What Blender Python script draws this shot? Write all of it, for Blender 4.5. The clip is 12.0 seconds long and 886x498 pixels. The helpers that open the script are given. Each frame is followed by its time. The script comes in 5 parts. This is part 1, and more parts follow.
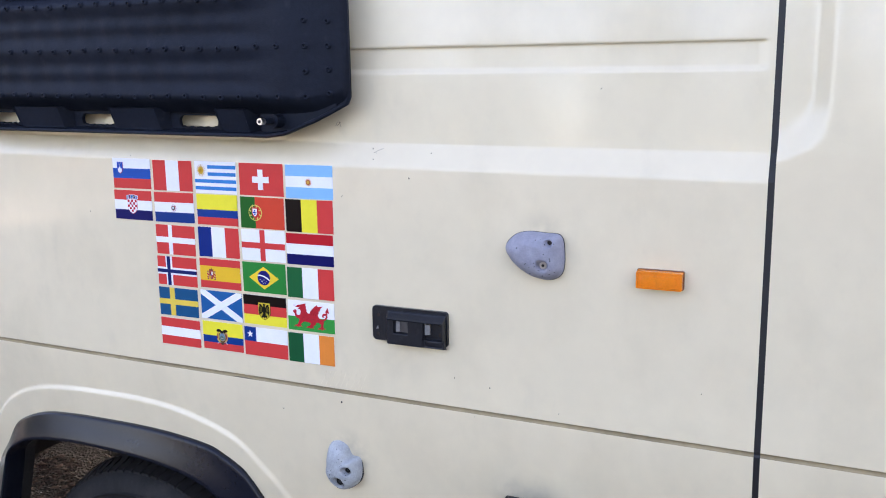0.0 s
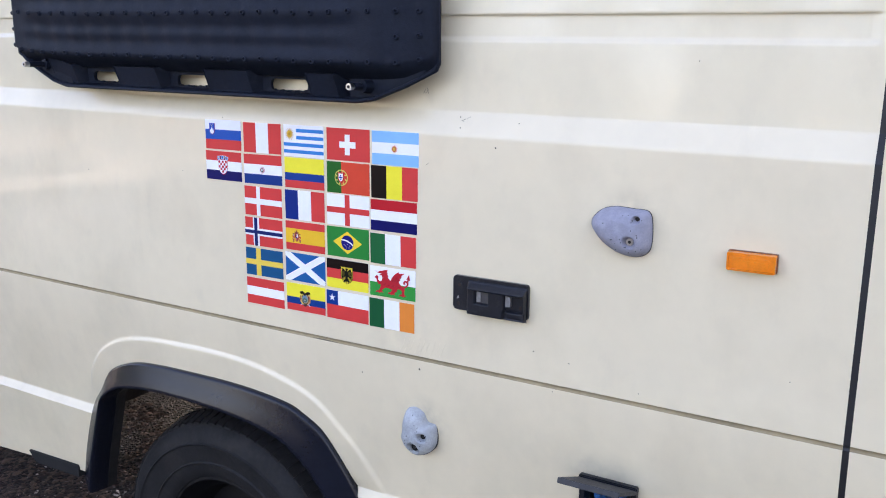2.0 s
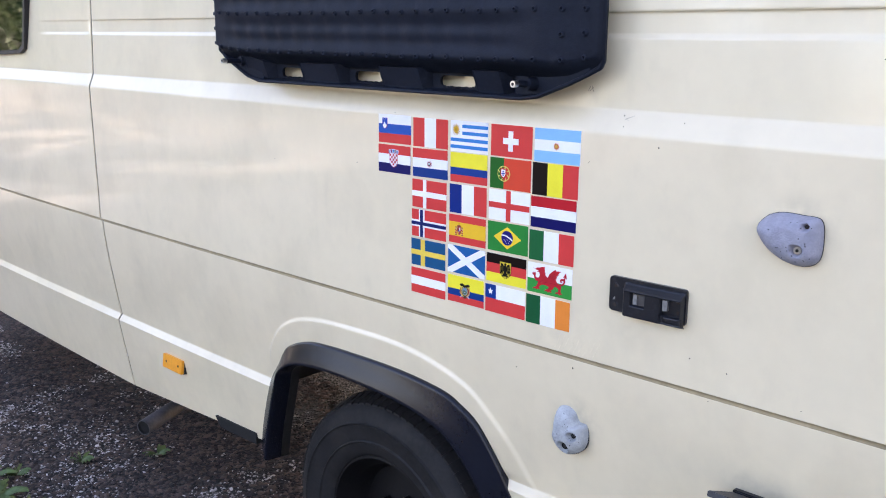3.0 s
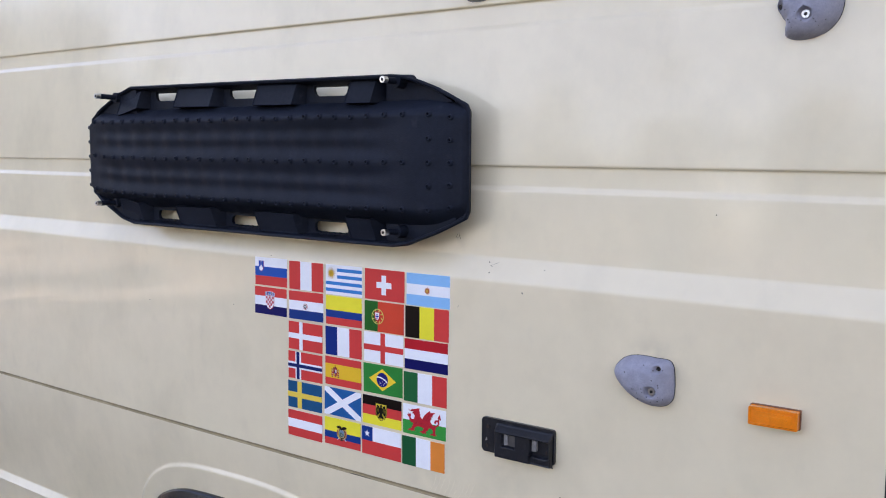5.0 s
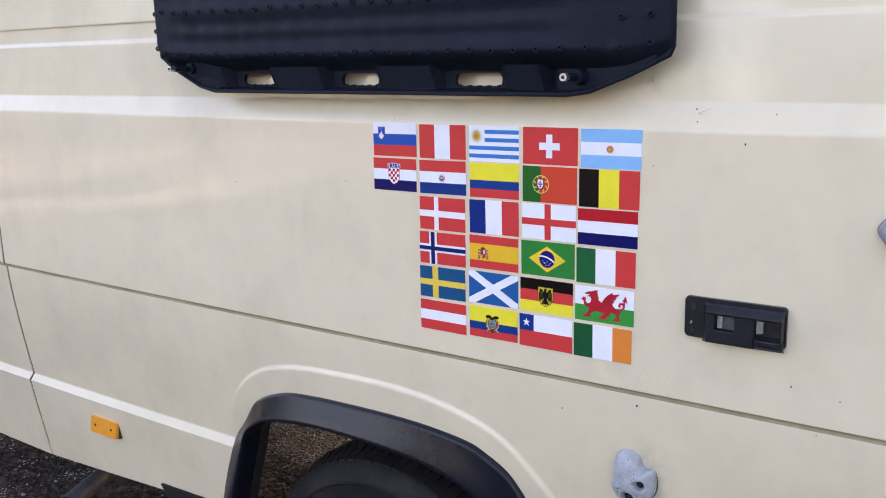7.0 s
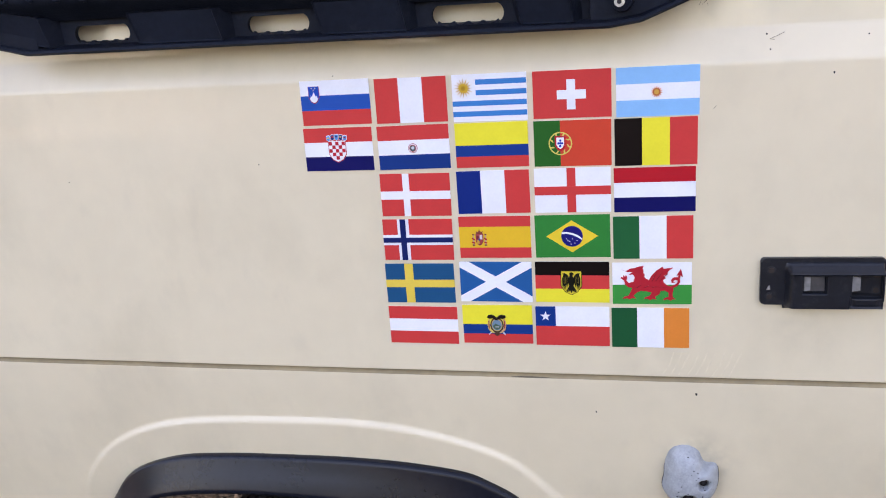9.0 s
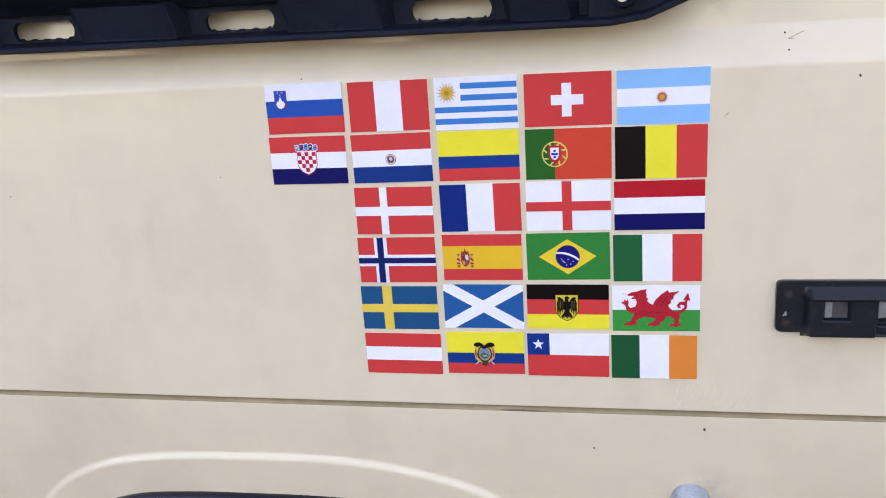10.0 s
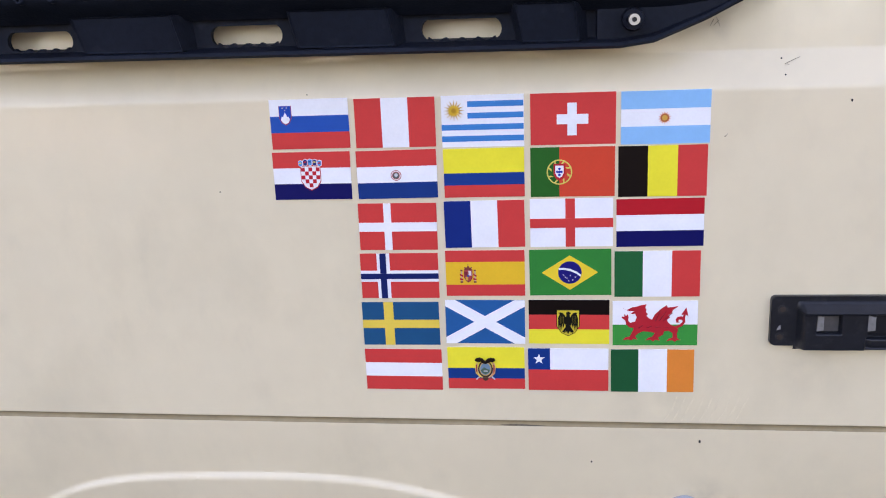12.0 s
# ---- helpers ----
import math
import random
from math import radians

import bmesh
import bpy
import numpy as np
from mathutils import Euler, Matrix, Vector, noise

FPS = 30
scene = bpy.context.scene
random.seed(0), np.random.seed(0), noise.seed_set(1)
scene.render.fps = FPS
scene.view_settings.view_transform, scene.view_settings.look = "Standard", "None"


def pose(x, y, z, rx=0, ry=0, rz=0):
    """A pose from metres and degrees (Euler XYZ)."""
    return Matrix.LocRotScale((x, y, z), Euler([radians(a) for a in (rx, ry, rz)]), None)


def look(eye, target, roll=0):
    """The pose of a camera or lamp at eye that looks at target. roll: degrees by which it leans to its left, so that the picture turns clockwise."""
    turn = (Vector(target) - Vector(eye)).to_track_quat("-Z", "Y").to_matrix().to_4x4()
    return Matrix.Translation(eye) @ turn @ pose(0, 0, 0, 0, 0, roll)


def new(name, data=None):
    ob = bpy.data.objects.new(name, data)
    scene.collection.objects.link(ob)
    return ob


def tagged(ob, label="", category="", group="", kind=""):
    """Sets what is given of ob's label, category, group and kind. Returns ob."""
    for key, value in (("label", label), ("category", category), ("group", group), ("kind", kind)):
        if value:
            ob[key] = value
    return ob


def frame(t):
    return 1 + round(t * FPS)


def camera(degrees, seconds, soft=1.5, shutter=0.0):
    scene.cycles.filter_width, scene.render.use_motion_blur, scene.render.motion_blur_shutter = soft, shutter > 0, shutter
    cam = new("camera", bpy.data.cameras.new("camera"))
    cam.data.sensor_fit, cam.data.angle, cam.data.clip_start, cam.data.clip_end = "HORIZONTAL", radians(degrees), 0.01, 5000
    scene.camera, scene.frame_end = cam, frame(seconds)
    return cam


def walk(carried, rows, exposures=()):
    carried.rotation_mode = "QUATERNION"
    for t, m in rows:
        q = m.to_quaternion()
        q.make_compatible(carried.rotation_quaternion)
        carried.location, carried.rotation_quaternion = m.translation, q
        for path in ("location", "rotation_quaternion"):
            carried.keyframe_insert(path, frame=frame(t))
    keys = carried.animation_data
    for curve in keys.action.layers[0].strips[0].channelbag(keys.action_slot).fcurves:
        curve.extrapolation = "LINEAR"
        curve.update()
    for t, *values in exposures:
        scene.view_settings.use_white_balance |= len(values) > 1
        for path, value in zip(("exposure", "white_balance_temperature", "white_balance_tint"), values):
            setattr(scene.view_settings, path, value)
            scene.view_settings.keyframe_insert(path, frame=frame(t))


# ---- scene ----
cam = camera(54.2, 12.0, soft=1.05)
PATH = [
    (0, (0.894, -1.387, 1.614), (0.056, 0.392, 1.25), -0.9),
    (0.5, (0.878, -1.372, 1.607), (0.118, 0.432, 1.198), -0.6),
    (1, (0.874, -1.368, 1.6), (0.14, 0.443, 1.174), -0.0),
    (1.5, (0.874, -1.373, 1.607), (0.067, 0.405, 1.174), 0.2),
    (2, (0.885, -1.377, 1.615), (-0.112, 0.301, 1.181), 0.3),
    (2.5, (0.91, -1.378, 1.622), (-0.3, 0.151, 1.177), 0.4),
    (3, (0.932, -1.358, 1.621), (-0.4, 0.065, 1.173), 0.2),
    (3.5, (0.946, -1.358, 1.635), (-0.406, 0.058, 1.225), -0.1),
    (3.7, (0.955, -1.355, 1.638), (-0.389, 0.079, 1.268), -0.2),
    (5.3, (0.982, -1.354, 1.682), (-0.177, 0.267, 1.51), 0.4),
    (5.5, (0.95, -1.359, 1.659), (-0.23, 0.228, 1.361), -0.1),
    (6, (0.829, -1.364, 1.62), (-0.39, 0.138, 1.113), -2.2),
    (6.5, (0.716, -1.396, 1.602), (-0.494, 0.117, 1.106), -3.6),
    (7, (0.547, -1.322, 1.575), (-0.579, 0.281, 1.171), -1.4),
    (7.2, (0.461, -1.263, 1.56), (-0.633, 0.362, 1.159), -1.2),
    (8.8, (-0.047, -1.21, 1.57), (-0.544, 0.651, 1.033), -4.1),
    (9, (-0.055, -1.186, 1.571), (-0.514, 0.684, 1.029), -4.1),
    (9.5, (-0.071, -1.097, 1.562), (-0.488, 0.783, 1.021), -3.9),
    (10, (-0.082, -1.064, 1.566), (-0.501, 0.813, 1.02), -4.0),
    (10.5, (-0.114, -1.067, 1.566), (-0.522, 0.815, 1.025), -4.6),
    (11, (-0.143, -1.074, 1.573), (-0.51, 0.817, 1.034), -4.7),
    (11.5, (-0.159, -1.083, 1.563), (-0.478, 0.823, 1.049), -3.6),
    (12, (-0.169, -1.091, 1.565), (-0.439, 0.826, 1.061), -2.6),
]
EXPOSURES = [(0.0, 2.58, 7450, 30), (1.0, 2.55, 7450, 30), (2.0, 2.61, 7450, 30), (2.5, 2.68, 7450, 30), (3.5, 2.59, 7450, 30), (5.4, 2.21, 7850, 31), (6.0, 2.78, 7650, 30), (6.5, 2.85, 7650, 30), (7.0, 2.43, 7850, 32), (9.0, 2.54, 8150, 33), (10.0, 2.55, 8150, 33), (12.0, 2.47, 8150, 33)]
walk(cam, [(t, look(eye, target, roll)) for t, eye, target, roll in PATH], EXPOSURES)

# ---- light: open sky, sun behind the van so that this side stands in shade ----
SUN_FROM = Vector((0.35, 1.0, 0.58)).normalized()
world = bpy.data.worlds.new("sky")
scene.world = world
world.use_nodes = True
wn = world.node_tree.nodes
sky = wn.new("ShaderNodeTexSky")
sky.sky_type = "NISHITA"
sky.sun_disc = False
sky.sun_elevation = math.asin(SUN_FROM.z)
sky.sun_rotation = math.atan2(SUN_FROM.x, SUN_FROM.y)
sky.air_density, sky.dust_density, sky.ozone_density = 1.0, 2.0, 1.0
wn["Background"].inputs[1].default_value = 0.15
world.node_tree.links.new(sky.outputs[0], wn["Background"].inputs[0])
sun_data = bpy.data.lights.new("sun", "SUN")
sun_data.energy, sun_data.angle, sun_data.color = 4.8, radians(0.5), (1.0, 0.93, 0.82)
sun = new("sun", sun_data)
sun.matrix_world = look(SUN_FROM * 30, (0, 0, 0))


# ---- materials ----
def lin(hexa):
    out = []
    for k in (0, 2, 4):
        c = int(hexa[k:k + 2], 16) / 255
        out.append(c / 12.92 if c < 0.04045 else ((c + 0.055) / 1.055) ** 2.4)
    return tuple(out)


def material(name, colour, rough=0.5, metal=0.0, vary=0.15, scale=8.0, fine=120.0, bump=0.1, bump_scale=200.0, second=None, coat=0.0, depth=0.002, spec=0.5):
    """Base colour broken by a coarse and a fine noise, roughness varied, with a fine relief."""
    m = bpy.data.materials.new(name)
    m.use_nodes = True
    n, l = m.node_tree.nodes, m.node_tree.links
    b = n["Principled BSDF"]
    b.inputs["Metallic"].default_value = metal
    b.inputs["Coat Weight"].default_value = coat
    b.inputs["Specular IOR Level"].default_value = spec
    b.inputs["Coat Roughness"].default_value = 0.06
    co = n.new("ShaderNodeTexCoord")
    big, small = n.new("ShaderNodeTexNoise"), n.new("ShaderNodeTexNoise")
    big.inputs["Scale"].default_value, big.inputs["Detail"].default_value = scale, 6
    small.inputs["Scale"].default_value, small.inputs["Detail"].default_value = fine, 3
    for t in (big, small):
        l.new(co.outputs["Object"], t.inputs["Vector"])
    mix = n.new("ShaderNodeMix")
    mix.data_type = "RGBA"
    dark = second or tuple(c * (1 - vary) for c in colour)
    mix.inputs[6].default_value, mix.inputs[7].default_value = (*dark, 1), (*colour, 1)
    ramp = n.new("ShaderNodeMapRange")
    ramp.inputs[1].default_value, ramp.inputs[2].default_value = 0.35, 0.62
    add = n.new("ShaderNodeMath")
    add.operation = "MULTIPLY_ADD"
    add.inputs[1].default_value, add.inputs[2].default_value = 0.35, 0.0
    l.new(small.outputs[0], add.inputs[0])
    add2 = n.new("ShaderNodeMath")
    add2.operation = "MULTIPLY_ADD"
    add2.inputs[1].default_value = 0.65
    l.new(big.outputs[0], add2.inputs[0])
    l.new(add.outputs[0], add2.inputs[2])
    l.new(add2.outputs[0], ramp.inputs[0])
    l.new(ramp.outputs[0], mix.inputs[0])
    l.new(mix.outputs[2], b.inputs["Base Color"])
    rr = n.new("ShaderNodeMapRange")
    rr.inputs[3].default_value, rr.inputs[4].default_value = min(1, rough * 1.2), rough * 0.85
    l.new(add2.outputs[0], rr.inputs[0])
    l.new(rr.outputs[0], b.inputs["Roughness"])
    if bump:
        rel, bn = n.new("ShaderNodeTexNoise"), n.new("ShaderNodeBump")
        rel.inputs["Scale"].default_value = bump_scale
        l.new(co.outputs["Object"], rel.inputs["Vector"])
        bn.inputs["Strength"].default_value, bn.inputs["Distance"].default_value = bump, depth
        l.new(rel.outputs[0], bn.inputs["Height"])
        l.new(bn.outputs[0], b.inputs["Normal"])
    return m


PAINT = material("cream_paint", (0.78, 0.68, 0.48), 0.42, vary=0.05, scale=4.0, fine=30, bump=0.08, bump_scale=4, coat=0.8, depth=0.006, spec=0.25)


def weather(m, tone, low, high, strength, stretch):
    """Lays faint stains of one tone over a material's colour."""
    n, l = m.node_tree.nodes, m.node_tree.links
    b = n["Principled BSDF"]
    old = b.inputs["Base Color"].links[0].from_socket
    co, mp, noi, r, mix = n.new("ShaderNodeTexCoord"), n.new("ShaderNodeMapping"), n.new("ShaderNodeTexNoise"), n.new("ShaderNodeMapRange"), n.new("ShaderNodeMix")
    mp.inputs["Scale"].default_value = stretch
    noi.inputs["Scale"].default_value, noi.inputs["Detail"].default_value, noi.inputs["Roughness"].default_value = 1.0, 8, 0.6
    r.inputs[1].default_value, r.inputs[2].default_value, r.inputs[4].default_value = low, high, strength
    mix.data_type = "RGBA"
    mix.inputs[7].default_value = (*tone, 1)
    l.new(co.outputs["Object"], mp.inputs[0])
    l.new(mp.outputs[0], noi.inputs["Vector"])
    l.new(noi.outputs[0], r.inputs[0])
    l.new(r.outputs[0], mix.inputs[0])
    l.new(old, mix.inputs[6])
    l.new(mix.outputs[2], b.inputs["Base Color"])


weather(PAINT, (0.42, 0.37, 0.25), 0.48, 0.75, 0.27, (4.0, 4.0, 3.0))
weather(PAINT, (0.46, 0.38, 0.20), 0.56, 0.85, 0.05, (11.0, 11.0, 1.6))
weather(PAINT, (0.34, 0.31, 0.24), 0.58, 0.80, 0.12, (14.0, 14.0, 8.0))


def darken_spots(m, tone, spots):
    """Soft smudges of one darker tone, each at x, z with a radius, broken up by noise."""
    n, l = m.node_tree.nodes, m.node_tree.links
    b = n["Principled BSDF"]
    co, noi, r = n.new("ShaderNodeTexCoord"), n.new("ShaderNodeTexNoise"), n.new("ShaderNodeMapRange")
    noi.inputs["Scale"].default_value, noi.inputs["Detail"].default_value = 26, 6
    r.inputs[1].default_value, r.inputs[2].default_value = 0.30, 0.70
    l.new(co.outputs["Object"], noi.inputs["Vector"])
    l.new(noi.outputs[0], r.inputs[0])
    for x, z, size, strength in spots:
        old = b.inputs["Base Color"].links[0].from_socket
        far, fall, both, mix = n.new("ShaderNodeVectorMath"), n.new("ShaderNodeMapRange"), n.new("ShaderNodeMath"), n.new("ShaderNodeMix")
        far.operation, both.operation, mix.data_type = "DISTANCE", "MULTIPLY", "RGBA"
        far.inputs[1].default_value = (x, 0.01, z)
        fall.interpolation_type = "SMOOTHSTEP"
        fall.inputs[1].default_value, fall.inputs[2].default_value, fall.inputs[3].default_value, fall.inputs[4].default_value = 0.0, size, strength, 0.0
        l.new(co.outputs["Object"], far.inputs[0])
        l.new(far.outputs["Value"], fall.inputs[0])
        l.new(fall.outputs[0], both.inputs[0])
        l.new(r.outputs[0], both.inputs[1])
        l.new(both.outputs[0], mix.inputs[0])
        mix.inputs[7].default_value = (*tone, 1)
        l.new(old, mix.inputs[6])
        l.new(mix.outputs[2], b.inputs["Base Color"])


darken_spots(PAINT, (0.30, 0.27, 0.20), ((0.430, 1.345, 0.080, 0.7), (0.018, 0.880, 0.080, 0.7), (0.025, 0.915, 0.045, 0.3), (0.365, 0.872, 0.050, 0.5), (0.41, 0.865, 0.070, 0.5), (0.15, 1.135, 0.09, 0.22), (-0.05, 1.05, 0.10, 0.14), (0.02, 1.545, 0.03, 0.35)))
SEALER = material("joint_sealer", lin("a08e6c"), 0.7, vary=0.35, scale=6, fine=60)
RUBBER = material("black_rubber", (0.012, 0.012, 0.014), 0.55, vary=0.3)
FLARE = material("black_plastic", (0.007, 0.009, 0.016), 0.24, vary=0.3, scale=6, bump=0.03, bump_scale=300, spec=0.30)
BOARD = material("moulded_black_nylon", (0.0115, 0.0160, 0.0265), 0.52, vary=0.35, scale=9, bump=0.2, bump_scale=300, spec=0.10)
HANDLE = material("worn_black_plastic", (0.009, 0.011, 0.016), 0.34, vary=0.4, scale=30, bump=0.12, bump_scale=600, spec=0.42)
GREYPL = material("grey_plastic", (0.075, 0.07, 0.07), 0.5, vary=0.3, scale=60)
STEEL = material("zinc_steel", (0.62, 0.62, 0.62), 0.3, metal=1.0, vary=0.2, scale=90)
RUST = material("rusty_screw", (0.035, 0.022, 0.016), 0.75, vary=0.5, scale=200)
HOLD = material("grey_resin", lin("9c9daa"), 0.75, vary=0.25, scale=45, fine=300, bump=0.6, bump_scale=350)
HOLD2 = material("pale_grey_resin", lin("b2b8bb"), 0.7, vary=0.35, scale=45, fine=300, bump=0.6, bump_scale=350)
DARK = material("dark_recess", (0.02, 0.02, 0.022), 0.8, vary=0.3)
AMBER = material("amber_lens", (1.0, 0.25, 0.006), 0.2, vary=0.18, scale=60, fine=400, bump=0.3, bump_scale=400, coat=0.5)
BROWN = material("dark_amber_base", (0.22, 0.06, 0.012), 0.5, vary=0.3, scale=60)
AMBER2 = material("faded_amber_lens", (0.88, 0.33, 0.02), 0.35, vary=0.15, scale=60, fine=400)
BLUE = material("blue_plastic", (0.004, 0.10, 0.32), 0.4, vary=0.25, scale=40)
TYRE = material("tyre_rubber", (0.010, 0.010, 0.011), 0.7, vary=0.5, scale=14, bump=0.3, bump_scale=250, spec=0.35)
RIM = material("black_steel_rim", (0.004, 0.004, 0.005), 0.55, vary=0.4, scale=15, spec=0.18)
# Black for the bracket, and for shade in the bore, door gap and holes.
MATT_BLACK = material("matt_black", (0.003, 0.003, 0.003), 0.95, vary=0.3)
PIPE = material("exhaust_steel", (0.075, 0.08, 0.09), 0.6, metal=0.4, vary=0.5, scale=20)
LINER = material("dirty_wheel_liner", (0.010, 0.009, 0.008), 0.85, vary=0.6, scale=14, bump=0.5, bump_scale=60)
weather(HOLD, (0.16, 0.17, 0.20), 0.50, 0.72, 0.5, (38.0, 38.0, 38.0))
weather(HOLD2, (0.20, 0.21, 0.21), 0.50, 0.72, 0.5, (38.0, 38.0, 38.0))
weather(HANDLE, (0.09, 0.085, 0.085), 0.55, 0.80, 0.35, (45.0, 45.0, 45.0))
weather(BOARD, (0.07, 0.075, 0.09), 0.62, 0.82, 0.30, (22.0, 22.0, 22.0))
weather(TYRE, (0.055, 0.047, 0.04), 0.50, 0.75, 0.30, (9.0, 9.0, 9.0))
weather(FLARE, (0.04, 0.042, 0.046), 0.58, 0.85, 0.15, (10.0, 10.0, 10.0))
BARK = material("tree_bark", (0.10, 0.075, 0.055), 0.9, vary=0.5, scale=5, bump=0.8, bump_scale=30, depth=0.02)
WEED = material("weed_leaf", (0.06, 0.12, 0.03), 0.6, vary=0.4, scale=30)


def per_island(name, dark, light, rough=0.85):
    m = bpy.data.materials.new(name)
    m.use_nodes = True
    n, l = m.node_tree.nodes, m.node_tree.links
    b = n["Principled BSDF"]
    b.inputs["Roughness"].default_value = rough
    g, mix, noi, mul = n.new("ShaderNodeNewGeometry"), n.new("ShaderNodeMix"), n.new("ShaderNodeTexNoise"), n.new("ShaderNodeMath")
    mix.data_type = "RGBA"
    mix.inputs[6].default_value, mix.inputs[7].default_value = (*dark, 1), (*light, 1)
    noi.inputs["Scale"].default_value = 90
    mul.operation = "MULTIPLY_ADD"
    mul.inputs[1].default_value, mul.inputs[2].default_value = 0.3, -0.15
    add = n.new("ShaderNodeMath")
    l.new(noi.outputs[0], mul.inputs[0])
    l.new(g.outputs["Random Per Island"], add.inputs[0])
    l.new(mul.outputs[0], add.inputs[1])
    l.new(add.outputs[0], mix.inputs[0])
    l.new(mix.outputs[2], b.inputs["Base Color"])
    return m


STONE = per_island("gravel_stones", (0.045, 0.042, 0.04), (0.46, 0.44, 0.43))
CHIP = per_island("bark_chips", (0.006, 0.0043, 0.0038), (0.085, 0.058, 0.047))
LEAF = per_island("tree_leaves", (0.018, 0.036, 0.012), (0.06, 0.10, 0.035), 0.55)


def ground_material():
    m = bpy.data.materials.new("gravel_and_mulch")
    m.use_nodes = True
    n, l = m.node_tree.nodes, m.node_tree.links
    b = n["Principled BSDF"]
    b.inputs["Roughness"].default_value = 0.95
    co, vo, big, fine = n.new("ShaderNodeTexCoord"), n.new("ShaderNodeTexVoronoi"), n.new("ShaderNodeTexNoise"), n.new("ShaderNodeTexNoise")
    vo.inputs["Scale"].default_value = 75
    big.inputs["Scale"].default_value, big.inputs["Detail"].default_value = 1.3, 9
    fine.inputs["Scale"].default_value, fine.inputs["Detail"].default_value = 40, 4
    for t in (vo, big, fine):
        l.new(co.outputs["Object"], t.inputs["Vector"])
    stone, soil, mix = n.new("ShaderNodeMix"), n.new("ShaderNodeMix"), n.new("ShaderNodeMix")
    for k in (stone, soil, mix):
        k.data_type = "RGBA"
    stone.inputs[6].default_value, stone.inputs[7].default_value = (0.02, 0.018, 0.016, 1), (0.15, 0.14, 0.125, 1)
    soil.inputs[6].default_value, soil.inputs[7].default_value = (0.005, 0.004, 0.0035, 1), (0.026, 0.020, 0.017, 1)
    l.new(vo.outputs["Color"], stone.inputs[0])
    l.new(fine.outputs[0], soil.inputs[0])
    r = n.new("ShaderNodeMapRange")
    r.inputs[1].default_value, r.inputs[2].default_value = 0.40, 0.74
    sep, dist, near, drift = n.new("ShaderNodeSeparateXYZ"), n.new("ShaderNodeMath"), n.new("ShaderNodeMapRange"), n.new("ShaderNodeMath")
    l.new(co.outputs["Object"], sep.inputs[0])
    dist.operation = "ADD"
    dist.inputs[1].default_value = 0.35
    l.new(sep.outputs[1], dist.inputs[0])
    edge = n.new("ShaderNodeMath")
    edge.operation = "ABSOLUTE"
    l.new(dist.outputs[0], edge.inputs[0])
    near.inputs[1].default_value, near.inputs[2].default_value, near.inputs[3].default_value, near.inputs[4].default_value = 0.5, 2.2, -0.16, 0.06
    l.new(edge.outputs[0], near.inputs[0])
    l.new(big.outputs[0], drift.inputs[0])
    l.new(near.outputs[0], drift.inputs[1])
    l.new(drift.outputs[0], r.inputs[0])
    l.new(r.outputs[0], mix.inputs[0])
    l.new(soil.outputs[2], mix.inputs[6])
    l.new(stone.outputs[2], mix.inputs[7])
    # Unseen pale patches past x -5.2 imitate sun dapples for the paint to mirror.
    pale, far, sun_patches = n.new("ShaderNodeMix"), n.new("ShaderNodeMapRange"), n.new("ShaderNodeMix")
    pale.data_type = sun_patches.data_type = "RGBA"
    pale.inputs[6].default_value, pale.inputs[7].default_value = (0.40, 0.36, 0.29, 1), (0.66, 0.60, 0.50, 1)
    l.new(fine.outputs[0], pale.inputs[0])
    far.inputs[1].default_value, far.inputs[2].default_value = -5.2, -7.5
    l.new(sep.outputs[0], far.inputs[0])
    spot, edge2, times = n.new("ShaderNodeTexNoise"), n.new("ShaderNodeMapRange"), n.new("ShaderNodeMath")
    spot.inputs["Scale"].default_value, spot.inputs["Detail"].default_value = 0.55, 5
    edge2.inputs[1].default_value, edge2.inputs[2].default_value = 0.49, 0.56
    times.operation = "MULTIPLY"
    l.new(co.outputs["Object"], spot.inputs["Vector"])
    l.new(spot.outputs[0], edge2.inputs[0])
    l.new(edge2.outputs[0], times.inputs[0])
    l.new(far.outputs[0], times.inputs[1])
    l.new(times.outputs[0], sun_patches.inputs[0])
    l.new(mix.outputs[2], sun_patches.inputs[6])
    l.new(pale.outputs[2], sun_patches.inputs[7])
    l.new(sun_patches.outputs[2], b.inputs["Base Color"])
    bn = n.new("ShaderNodeBump")
    bn.inputs["Strength"].default_value, bn.inputs["Distance"].default_value = 1.0, 0.02
    l.new(vo.outputs["Distance"], bn.inputs["Height"])
    l.new(bn.outputs[0], b.inputs["Normal"])
    return m


GROUND_MAT = ground_material()
glass = bpy.data.materials.new("dark_window_glass")
glass.use_nodes = True
gb = glass.node_tree.nodes["Principled BSDF"]
gb.inputs["Base Color"].default_value = (0.42, 0.47, 0.44, 1)
gb.inputs["Roughness"].default_value = 0.02
gb.inputs["Transmission Weight"].default_value = 1.0
gb.inputs["IOR"].default_value = 1.5


# ---- building helpers ----
def mesh_object(name, verts, faces, mats, parent=None, label="", smooth=True, index=None):
    me = bpy.data.meshes.new(name)
    me.from_pydata([tuple(v) for v in verts], [], [tuple(f) for f in faces])
    for m in (mats if isinstance(mats, (list, tuple)) else [mats]):
        me.materials.append(m)
    if smooth:
        me.polygons.foreach_set("use_smooth", [True] * len(me.polygons))
    if index is not None:
        me.polygons.foreach_set("material_index", index)
    me.update()
    ob = new(name, me)
    ob.parent = parent
    if label:
        ob["label"] = label
    return ob


